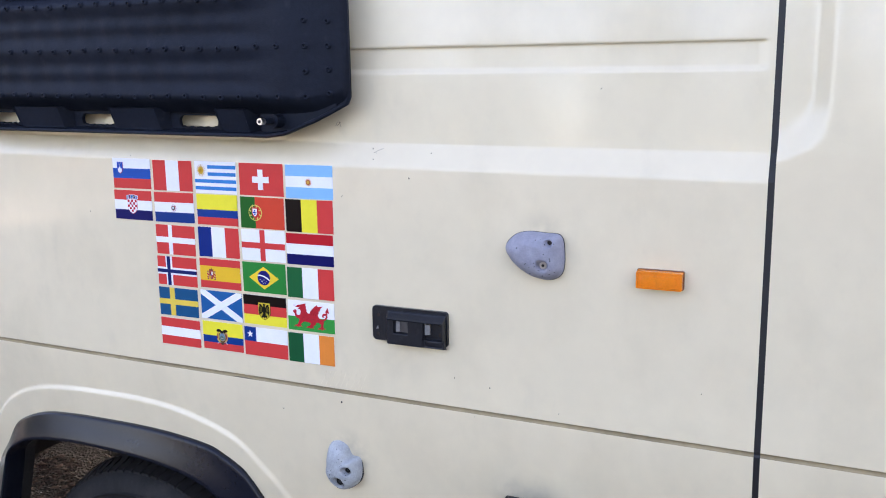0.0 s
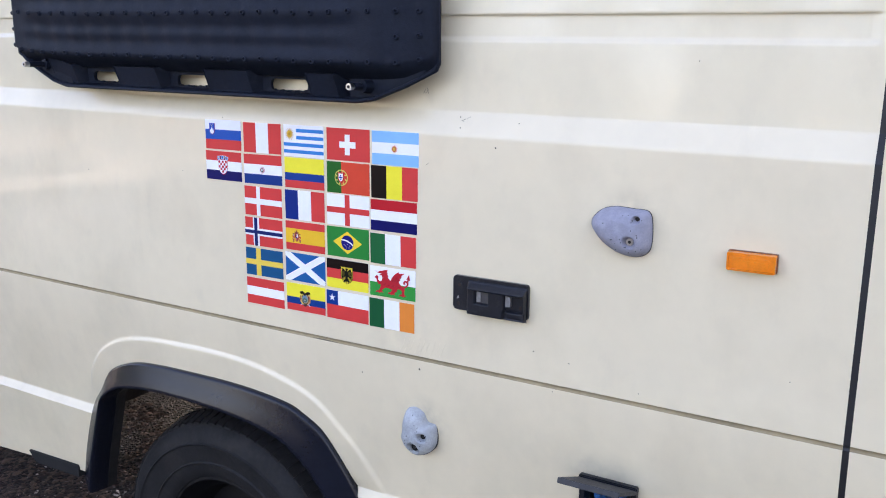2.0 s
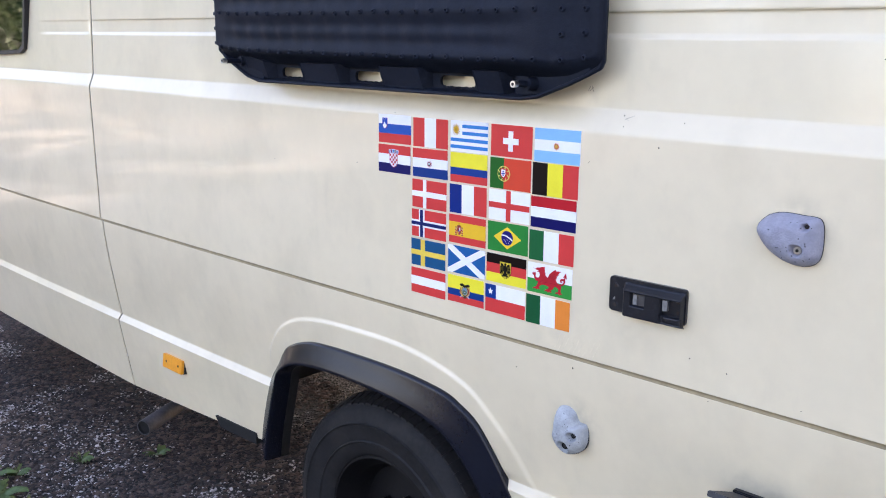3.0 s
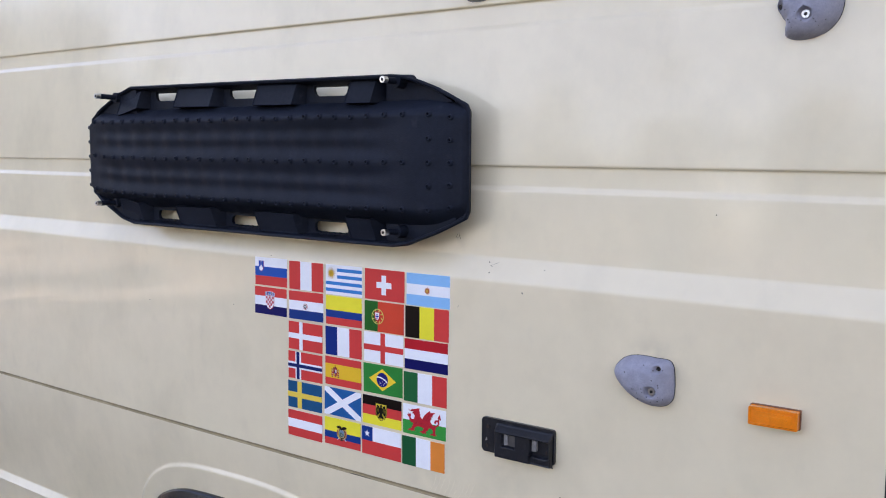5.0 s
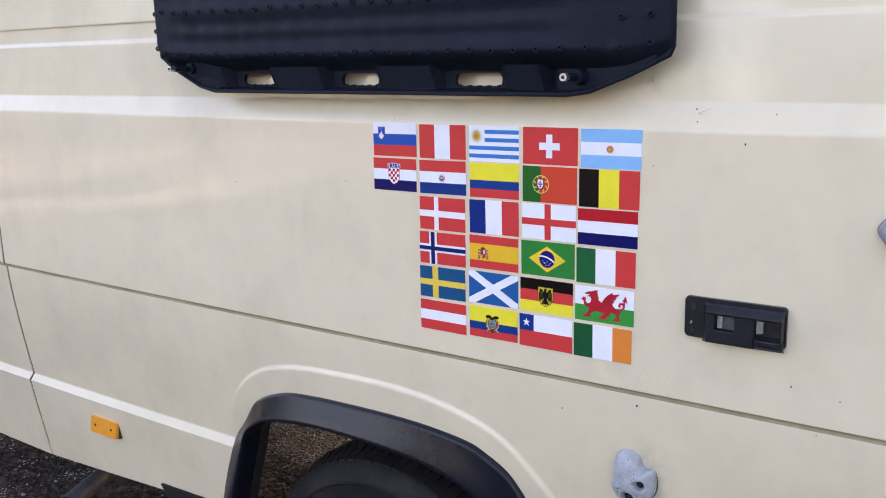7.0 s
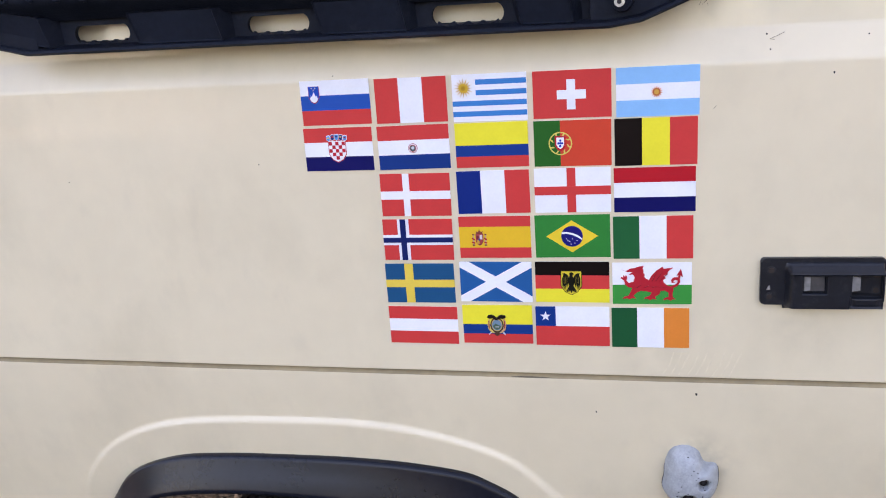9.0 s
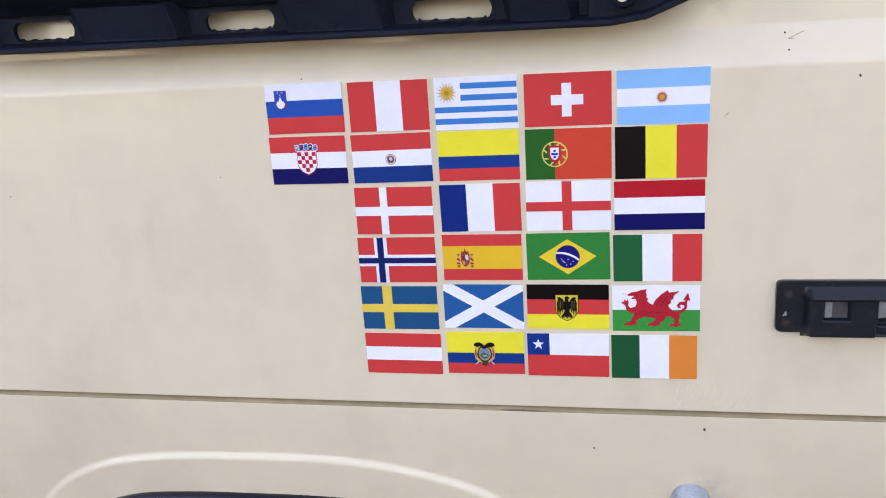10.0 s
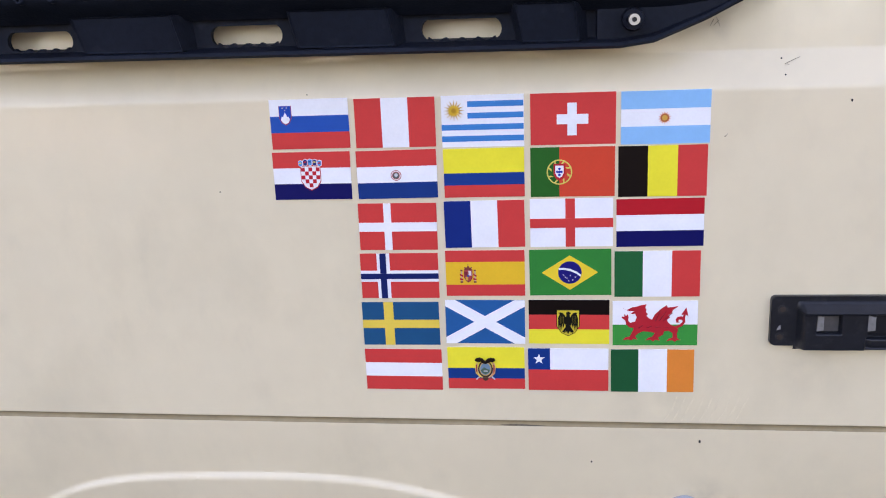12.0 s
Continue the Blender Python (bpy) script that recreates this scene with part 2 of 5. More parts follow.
def part(name, bm, mat, parent=None, label="", smooth=False):
    bmesh.ops.recalc_face_normals(bm, faces=bm.faces)
    me = bpy.data.meshes.new(name)
    bm.to_mesh(me)
    bm.free()
    me.materials.append(mat)
    if smooth:
        me.polygons.foreach_set("use_smooth", [True] * len(me.polygons))
        me.set_sharp_from_angle(angle=radians(35))
    ob = new(name, me)
    ob.parent = parent
    if label:
        ob["label"] = label
    return ob


def base(name, x=0.0, y=0.0, z=0.0):
    return new(name) if not (x or y or z) else at(new(name), x, y, z)


def at(ob, x, y, z):
    ob.matrix_basis = pose(x, y, z)
    return ob


def prism(points, y_back, y_front, bevel=0.0, segments=2):
    """A plate with the outline points (x, z), from y_back to y_front."""
    bm = bmesh.new()
    a = [bm.verts.new((x, y_back, z)) for x, z in points]
    b = [bm.verts.new((x, y_front, z)) for x, z in points]
    bm.faces.new(a)
    front = bm.faces.new(b)
    n = len(points)
    for k in range(n):
        bm.faces.new((a[k], a[(k + 1) % n], b[(k + 1) % n], b[k]))
    if bevel:
        bmesh.ops.bevel(bm, geom=list(front.edges), offset=bevel, segments=segments, affect="EDGES", profile=0.6)
    return bm


def rounded(x0, z0, x1, z1, r, n=5):
    pts = []
    for cx, cz, a0 in ((x1 - r, z1 - r, 0), (x0 + r, z1 - r, 90), (x0 + r, z0 + r, 180), (x1 - r, z0 + r, 270)):
        for k in range(n + 1):
            a = radians(a0 + 90 * k / n)
            pts.append((cx + r * math.cos(a), cz + r * math.sin(a)))
    return pts


def rod(p, q, r, n=16, r2=None):
    p, q = Vector(p), Vector(q)
    bm = bmesh.new()
    bmesh.ops.create_cone(bm, cap_ends=True, segments=n, radius1=r, radius2=r if r2 is None else r2, depth=(q - p).length)
    bm.transform(Matrix.Translation((p + q) / 2) @ (q - p).to_track_quat("Z", "Y").to_matrix().to_4x4())
    return bm


def smoothstep(a, b, v):
    t = np.clip((v - a) / (b - a), 0, 1)
    return t * t * (3 - 2 * t)


def curve_points(pts, n=8, closed=False):
    """Catmull-Rom through the points."""
    p = [np.array(q, float) for q in pts]
    m = len(p)
    out = []
    for k in range(m if closed else m - 1):
        a, b, c, d = (p[(k + j) % m] if closed else p[min(max(k + j, 0), m - 1)] for j in (-1, 0, 1, 2))
        for i in range(n):
            t = i / n
            out.append(0.5 * (2 * b + (c - a) * t + (2 * a - 5 * b + 4 * c - d) * t * t + (3 * b - a - 3 * c + d) * t ** 3))
    if not closed:
        out.append(p[-1])
    return np.array(out)


def inside(poly, x, z):
    poly = np.asarray(poly)
    res = np.zeros(np.shape(x), bool)
    j = len(poly) - 1
    for i in range(len(poly)):
        xi, zi, xj, zj = *poly[i], *poly[j]
        res ^= ((zi > z) != (zj > z)) & (x < (xj - xi) * (z - zi) / (zj - zi + 1e-12) + xi)
        j = i
    return res


def distance(line, x, z):
    best = np.full(np.shape(x), 9.0)
    for (ax, az), (bx, bz) in zip(line[:-1], line[1:]):
        dx, dz = bx - ax, bz - az
        t = np.clip(((x - ax) * dx + (z - az) * dz) / (dx * dx + dz * dz), 0, 1)
        best = np.minimum(best, np.hypot(x - ax - t * dx, z - az - t * dz))
    return best


# ---- ground ----
GROUND = -0.05


def bumps(x, y):
    return 0.008 * np.sin(3.1 * x + 1.7 * y) + 0.006 * np.sin(7.3 * y - 2.9 * x + 1.0)


def make_ground():
    xs = np.unique(np.r_[np.linspace(-5, 2, 90), -np.geomspace(5, 600, 18), np.geomspace(2, 600, 18)])
    ys = np.unique(np.r_[np.linspace(-3, 3, 80), -np.geomspace(3, 600, 18), np.geomspace(3, 600, 18)])
    X, Y = np.meshgrid(xs, ys)
    Z = GROUND + bumps(X, Y) * np.clip(1.5 - np.hypot(X, Y) / 8, 0, 1)
    v = np.c_[X.ravel(), Y.ravel(), Z.ravel()]
    w = len(xs)
    f = [(r * w + c, r * w + c + 1, (r + 1) * w + c + 1, (r + 1) * w + c) for r in range(len(ys) - 1) for c in range(w - 1)]
    tagged(mesh_object("ground", v, f, GROUND_MAT), "grey gravel mixed with dark bark mulch and soil", "ground", kind="structure")


make_ground()


# ---- the van's side: one surface that all panels and fittings follow ----
FLOW = 0.02
RIB = curve_points([(-1.075, 0.70), (-1.045, 0.79), (-0.965, 0.873), (-0.835, 0.921), (-0.62, 0.936), (-0.44, 0.929), (-0.285, 0.887), (-0.2, 0.816), (-0.148, 0.753), (-0.10, 0.672)])
RIB_AREA = np.r_[RIB, [(-0.10, 0.3), (-1.075, 0.3)]]
FLARE_FOOT = curve_points([(-1.187, 0.42), (-1.145, 0.52), (-1.095, 0.62), (-1.052, 0.692), (-1.002, 0.748), (-0.945, 0.815), (-0.852, 0.853), (-0.753, 0.865), (-0.635, 0.869), (-0.534, 0.870), (-0.436, 0.866), (-0.343, 0.854), (-0.300, 0.836), (-0.261, 0.812), (-0.236, 0.783), (-0.207, 0.735), (-0.180, 0.683), (-0.137, 0.59), (-0.10, 0.50), (-0.07, 0.405)], 5)


def ramp(a, b, v):
    return np.clip((v - a) / (b - a), 0, 1)


def fan(x, z):
    """Pressed lines spread a little towards the cab."""
    return z + FLOW * (z - 1.03) * (-x)


def side(x, z, rear=False):
    """How far in (y) the skin lies at x and the nominal height z."""
    x, z = np.broadcast_arrays(np.asarray(x, float), np.asarray(z, float))
    y = 0.006 * np.minimum(0, x + 0.3) ** 2
    y = y + 0.05 * (np.clip(1.03 - z, 0, 0.345) / 0.345) ** 1.3
    y = y - 0.014 * (1 - ramp(0.663, 0.681, z)) + 0.17 * np.clip(0.663 - z, 0, 1)
    if rear:
        corner = np.hypot(np.maximum(0, x - 0.77), np.maximum(0, 1.60 - z))
        inset = (1 - ramp(0.069, 0.096, np.where(z > 1.60, np.maximum(0, x - 0.77), corner))) * ramp(1.475, 1.518, z)
        y = y + 0.018 * inset
    else:
        y = y + 0.018 * ramp(1.475, 1.518, z)
        lo, hi = (1 - smoothstep(0.757, 0.777, x)), 1.0
        gap = 1 - smoothstep(-2.055, -2.038, x) * (1 - smoothstep(-2.014, -1.998, x))
        cab = smoothstep(-2.50, -2.38, x) * (1 - 0.45 * smoothstep(2.02, 2.04, -x))
        for z0 in (1.641, 1.943):
            strip = ramp(z0 + 0.002, z0 + 0.011, z) * (1 - smoothstep(z0 + 0.046, z0 + 0.050, z))
            y = y + 0.006 * strip * lo * gap * cab
    y = y + 0.0022 * (1 - smoothstep(0.0012, 0.0046, np.abs(z - 1.03)))
    if not rear:
        d = distance(RIB, x, fan(x, z))
        within = inside(RIB_AREA, x, fan(x, z))
        sd = np.where(within, -d, d)
        fade = smoothstep(0.70, 0.85, z) * (x < -0.6) + smoothstep(0.66, 0.71, z) * (x >= -0.6)
        y = y - 0.0065 * (1 - ramp(-0.004, 0.004, sd)) * fade
    return y + 0.05 * np.clip(z - 1.518, 0, 2) + 0.9 * np.clip(z - 2.3, 0, 1) ** 2


def skin_y(x, z):
    """The skin at a true height z."""
    zn = (z + FLOW * 1.03 * -x) / (1 + FLOW * -x)
    return float(side(x, zn))


Z_LINES = np.unique(np.round(np.r_[np.arange(0.40, 2.62, 0.02), np.arange(0.651, 0.693, 0.003), np.arange(0.693, 0.965, 0.0036), np.arange(1.022, 1.0385, 0.0012),
                                   np.arange(1.466, 1.526, 0.004), np.arange(1.638, 1.697, 0.002), np.arange(1.940, 1.999, 0.002)], 4))


def sill(x):
    """Nominal height of the panel's lower edge."""
    return np.interp(x, [-2.03, -1.2, 0.8], [0.402, 0.452, 0.46])


def door_line(x, z):
    """Sideways step of the cab door's edge at the lower swage."""
    step = np.where(z < 1.03, 0.015 - 0.017 * np.clip((1.03 - z) / 0.36, 0, 1.2), 0.0)
    return step * smoothstep(-2.30, -2.035, x) * (1 - smoothstep(-2.015, -1.80, x))


def panel(name, xs, parent, label, rear=False, hole=None, cuts=()):
    X, Z = np.meshgrid(xs, Z_LINES)
    low = sill(X)
    Z = np.where(Z < 0.62, 0.62 - (0.62 - Z) * (0.62 - low) / 0.22, Z)
    X = X + door_line(X, Z)
    Y = side(X, Z, rear)
    ZW = fan(X, Z)
    h, w = X.shape
    v = np.c_[X.ravel(), Y.ravel(), ZW.ravel()]
    idx = np.arange(h * w).reshape(h, w)
    q = np.stack([idx[:-1, :-1], idx[:-1, 1:], idx[1:, 1:], idx[1:, :-1]], -1).reshape(-1, 4)
    cx, cz = v[q, 0].mean(1), v[q, 2].mean(1)
    keep = ~inside(hole, cx, cz) if hole is not None else np.ones(len(q), bool)
    for x0, z0, x1, z1 in cuts:
        keep &= ~((cx > x0) & (cx < x1) & (cz > z0) & (cz < z1))
    zc = Z.ravel()[q].mean(1)
    mi = (np.abs(zc - 1.03) < 0.0045).astype(int)
    faces, mi = list(q[keep]), list(mi[keep])
    for ring in (idx[:, 0], idx[:, -1], idx[0, :]):
        start = len(v)
        cut = inside(hole, v[ring, 0], v[ring, 2] + 0.002) if hole is not None else np.zeros(len(ring), bool)
        v = np.r_[v, v[ring] + (0, 0.025, 0)]
        for k in range(len(ring) - 1):
            if cut[k] or cut[k + 1]:
                continue
            faces.append((ring[k], ring[k + 1], start + k + 1, start + k))
            mi.append(0)
    ob = mesh_object(name, v, faces, [PAINT, SEALER], parent, label, index=mi)
    ob.data.set_sharp_from_angle(angle=radians(40))
    return ob


van = tagged(new("camper_van"), "cream-painted panel camper van parked on gravel", "van")
dense = np.arange(-1.12, -0.05, 0.0036)
flare_hole = [( -0.63 + (x + 0.63) * 0.965, 0.42 + (z - 0.42) * 0.965 - (0.1 if z < 0.42 else 0)) for x, z in FLARE_FOOT]
panel("side_panel", np.unique(np.round(np.r_[np.arange(-2.0200, 0.786, 0.03), dense, 0.3605, 0.4575, np.arange(0.745, 0.7845, 0.004), 0.7845], 4)), van, "cream side panel with pressed swage lines", hole=flare_hole, cuts=((0.3605, 0.741, 0.4575, 0.857),))
panel("rear_panel", np.unique(np.round(np.r_[0.7945, np.arange(0.80, 0.90, 0.005), np.arange(0.90, 2.6, 0.05)], 4)), van, "cream rear corner panel", rear=True)

# cab door with its window opening
WIN = [(-3.50, 1.592), (-2.65, 1.612), (-2.612, 1.629), (-2.597, 1.668), (-2.525, 1.93), (-2.46, 2.15), (-3.50, 2.15)]
panel("cab_door", np.unique(np.round(np.r_[np.arange(-4.4, -2.6, 0.05), np.arange(-2.6, -2.03, 0.01), -2.0300], 4)), van, "cream cab door", hole=WIN)


def ring_strip(name, outer, inner, y0, y1, mat, parent, label=""):
    bm = bmesh.new()
    rows = []
    for pts, y in ((outer, y0), (outer, y1), (inner, y1), (inner, y0)):
        rows.append([bm.verts.new((x, y, z)) for x, z in pts])
    n = len(outer)
    for a, b in zip(rows, rows[1:] + rows[:1]):
        for k in range(n):
            bm.faces.new((a[k], a[(k + 1) % n], b[(k + 1) % n], b[k]))
    return part(name, bm, mat, parent, label, smooth=True)


def grown(pts, d):
    c = np.mean(pts, 0)
    out = []
    for x, z in pts:
        vx, vz = x - c[0], z - c[1]
        out.append((x + d * np.sign(vx), z + d * np.sign(vz)))
    return out


window = part("window", prism(grown(WIN, 0.004), 0.060, 0.055), glass, van, "dark cab window reflecting trees")
ring_strip("window_seal", grown(WIN, 0.009), grown(WIN, -0.005), 0.075, 0.040, RUBBER, window, "black rubber window seal")


def seam(name, x, half, depth, label, mat):
    zs = Z_LINES[Z_LINES > 0.42]
    v, f = [], []
    for z in zs:
        y = float(side(min(x, 0.78), z)) + depth
        for dx in (-half, half):
            v.append((x + dx + float(door_line(x, z)), y, fan(x, z)))
        for dx in (half, -half):
            v.append((x + dx + float(door_line(x, z)), y + 0.012, fan(x, z)))
    for k in range(len(zs) - 1):
        for j in range(4):
            f.append((4 * k + j, 4 * k + (j + 1) % 4, 4 * k + 4 + (j + 1) % 4, 4 * k + 4 + j))
    return mesh_object(name, v, f, mat, van, label, smooth=False)


seam("door_seal", 0.7895, 0.0055, 0.001, "black rubber door seal", RUBBER)
# This black strip stands in for the shade inside the open door gap.
seam("door_gap_shade", -2.025, 0.0048, 0.003, "dark strip for the shade in the door gap", MATT_BLACK)

# the rest of the shell: roof, far side, ends and floor
def box(x0, y0, z0, x1, y1, z1, bevel=0.0):
    bm = bmesh.new()
    bmesh.ops.create_cube(bm, size=1)
    bm.transform(pose((x0 + x1) / 2, (y0 + y1) / 2, (z0 + z1) / 2) @ Matrix.Diagonal((x1 - x0, y1 - y0, z1 - z0, 1)))
    if bevel:
        bmesh.ops.bevel(bm, geom=list(bm.edges), offset=bevel, segments=2, affect="EDGES")
    return bm


def ring_through(x0, x1, ya, za, yb, zb, yc, zc, yd, zd):
    """A wall across the van, from x0 to x1, with one oblong opening."""
    bm = bmesh.new()
    rows = []
    for x in (x0, x1):
        for a, b, c, d in ((ya, za, yb, zb), (yc, zc, yd, zd)):
            rows.append([bm.verts.new((x, y, z)) for y, z in ((a, b), (c, b), (c, d), (a, d))])
    for a, b in ((0, 1), (1, 3), (3, 2), (2, 0)):
        for k in range(4):
            bm.faces.new((rows[a][k], rows[a][(k + 1) % 4], rows[b][(k + 1) % 4], rows[b][k]))
    return bm


DASH = material("pale_grey_dashboard", (0.55, 0.55, 0.57), 0.6, vary=0.12, scale=20)
NAVYPL = material("navy_instruments", (0.015, 0.02, 0.06), 0.3, vary=0.3, scale=30)
part("roof", box(-4.4, 0.07, 2.62, 2.55, 2.0, 2.72, 0.03), PAINT, van)
# Opening and pane in the unseen far wall, added to brighten the cab.
bm = ring_through(1.97, 2.0, -4.4, 0.42, 2.55, 2.62, -3.6, 1.45, -2.3, 2.30)
bm.transform(Matrix(((0, 1, 0, 0), (1, 0, 0, 0), (0, 0, 1, 0), (0, 0, 0, 1))))
part("far_wall", bm, PAINT, van)
part("unseen_far_window", box(-3.605, 1.982, 1.445, -2.295, 1.988, 2.305), glass, van, "unseen far cab window added to let light in").visible_shadow = False
front_wall = part("front_wall", ring_through(-4.43, -4.40, 0.08, 0.42, 2.0, 2.62, 0.20, 1.50, 1.85, 2.30), PAINT, van)
part("windscreen", box(-4.418, 0.195, 1.495, -4.412, 1.855, 2.305), glass, van, "clear windscreen").visible_shadow = False
dash = part("dashboard", box(-4.39, 0.14, 1.30, -3.93, 1.90, 1.60, 0.02), DASH, van, "pale grey dashboard")
hood = [(0.16, 1.585), (0.49, 1.585)] + [(0.325 + 0.165 * math.cos(a), 1.66 + 0.105 * math.sin(a) ** 0.6) for a in np.linspace(0.0, math.pi, 17)[1:-1]]
bm = prism(hood, -0.07, 0.07, 0.012)
bm.transform(pose(-3.99, 0, 0, 0, 0, 90) @ Matrix.Diagonal((1, -1, 1, 1)))
part("instrument_hood", bm, DASH, dash, "pale grey arched instrument hood")
dial = [(0.325 + (y - 0.325) * 0.72, 1.60 + (z - 1.585) * 0.70) for y, z in hood]
bm = prism(dial, -0.004, 0.004)
bm.transform(pose(-3.918, 0, 0, 0, 0, 90) @ Matrix.Diagonal((1, -1, 1, 1)))
part("instrument_panel", bm, NAVYPL, dash, "dark blue instrument panel")
part("rear_wall", box(2.55, 0.08, 0.42, 2.58, 2.0, 2.62), PAINT, van)
part("floor_pan", box(-4.4, 0.66, 0.60, 2.55, 1.97, 0.66), DARK, van)
part("floor_pan", box(-4.4, 0.26, 0.44, -1.50, 0.66, 0.50), DARK, van)
part("floor_pan", box(-0.05, 0.12, 0.47, 2.55, 0.66, 0.52), DARK, van)
# Unseen wall behind the cab, made pale to bounce light onto the dashboard.
part("bounce_partition", box(-2.05, 0.08, 0.50, -2.02, 1.97, 2.60), DASH, van)
part("sill_bracket", prism([(-1.43, 0.445), (-1.20, 0.455), (-1.20, 0.418), (-1.40, 0.412)], 0.12, 0.070), MATT_BLACK, van, "black plastic sill bracket")


def tube(p, q, r, wall, n=28):
    p, q = Vector(p), Vector(q)
    bm = bmesh.new()
    d = (q - p).length
    rings = []
    for rad, z in ((r, d), (r, 0), (r - wall, 0), (r - wall, d)):
        rings.append([bm.verts.new((rad * math.cos(2 * math.pi * k / n), rad * math.sin(2 * math.pi * k / n), z)) for k in range(n)])
    for a, b in zip(rings, rings[1:]):
        for k in range(n):
            bm.faces.new((a[k], a[(k + 1) % n], b[(k + 1) % n], b[k]))
    bm.transform(Matrix.Translation(p) @ (q - p).to_track_quat("Z", "Y").to_matrix().to_4x4())
    return bm


exhaust = part("exhaust_pipe", tube((-1.855, 0.030, 0.279), (-2.00, 0.42, 0.305), 0.029, 0.0025), PIPE, van, "dull grey exhaust pipe", smooth=True)
# Black lining and a plug near the mouth put the bore's shade into colour.
part("bore_lining", tube((-1.8560, 0.0325, 0.2792), (-2.00, 0.42, 0.305), 0.0264, 0.001), MATT_BLACK, exhaust, "black lining of the bore", smooth=True)
part("bore_shade_plug", rod((-1.8592, 0.0413, 0.2798), (-1.873, 0.078, 0.2822), 0.0258, 20), MATT_BLACK, exhaust)



# ---- wheel arch flare, liner and wheel ----
def make_flare():
    foot = FLARE_FOOT
    n = len(foot)
    c = np.array((-0.63, 0.40))
    lip = curve_points([(-1.125, 0.395), (-1.080, 0.505), (-1.030, 0.612), (-0.998, 0.678), (-0.968, 0.735), (-0.905, 0.775), (-0.835, 0.793), (-0.725, 0.804), (-0.610, 0.804), (-0.510, 0.799), (-0.415, 0.786), (-0.350, 0.766), (-0.318, 0.745), (-0.288, 0.716), (-0.268, 0.690), (-0.243, 0.652), (-0.218, 0.605), (-0.176, 0.51), (-0.155, 0.455), (-0.135, 0.375)], 5)
    rows = []
    foot_y, lip_y = (0.006 * (p[:, 0] + 0.3) ** 2 + 0.050 * (np.clip(1.03 - p[:, 1], 0, 1) / 0.345) ** 1.1 for p in (foot, lip))
    mid = lambda a, b, t: a * (1 - t) + b * t
    outline = ((0.0, foot_y + 0.02, 0), (0.0, foot_y - 0.006, 0), (0.012, foot_y - 0.013, 0), (0.035, foot_y - 0.018, 0.001), (0.08, foot_y - 0.021, 0.001), (0.14, mid(foot_y, lip_y, 0.14) - 0.0235, 0.001), (0.50, mid(foot_y, lip_y, 0.50) - 0.0370, 0.001),
               (0.83, mid(foot_y, lip_y, 0.83) - 0.0490, 0.001), (0.90, mid(foot_y, lip_y, 0.90) - 0.0510, 0.001), (0.95, lip_y - 0.0512, 0.0), (0.99, lip_y - 0.0480, 0.0), (1.02, lip_y - 0.042, 0.0), (1.06, lip_y - 0.026, 0.0), (1.10, lip_y + 0.000, 0.0), (1.12, lip_y + 0.030, 0.0))
    v, f = [], []
    for t, y, push in outline:
        p = mid(foot, lip, t)
        away = p - c
        p = p + push * away / np.linalg.norm(away, axis=1)[:, None]
        rows.append(len(v))
        v += [(p[k, 0], y[k], p[k, 1]) for k in range(n)]
    for a, b in zip(rows[:-2], rows[1:-1]):
        f += [(a + k, a + k + 1, b + k + 1, b + k) for k in range(n - 1)]
    ob = mesh_object("wheel_arch_flare", v, f, FLARE, van, "black plastic wheel arch flare")
    ob.data.set_sharp_from_angle(angle=radians(50))
    a, b = rows[-2], rows[-1]
    vv = v[a:a + n] + v[b:b + n]
    mesh_object("wheel_liner", vv, [(k, k + 1, n + k + 1, n + k) for k in range(n - 1)], LINER, van, "dirty brown-black wheel well liner")
    part("inner_wing", box(-1.12, 0.24, 0.765, -0.14, 0.60, 0.84), LINER, van, "dark inner wing above the wheel")


make_flare()

WX, WZ = -0.640, 0.327


def revolve(profile, n, cx, cz):
    """profile: (radius, y) from inside out, turned round the axle."""
    v, f = [], []
    m = len(profile)
    for k in range(n):
        a = 2 * math.pi * k / n
        v += [(cx + r * math.cos(a), y, cz + r * math.sin(a)) for r, y in profile]
    for k in range(n):
        for j in range(m - 1):
            p, q = k * m, ((k + 1) % n) * m
            f.append((p + j, p + j + 1, q + j + 1, q + j))
    return v, f


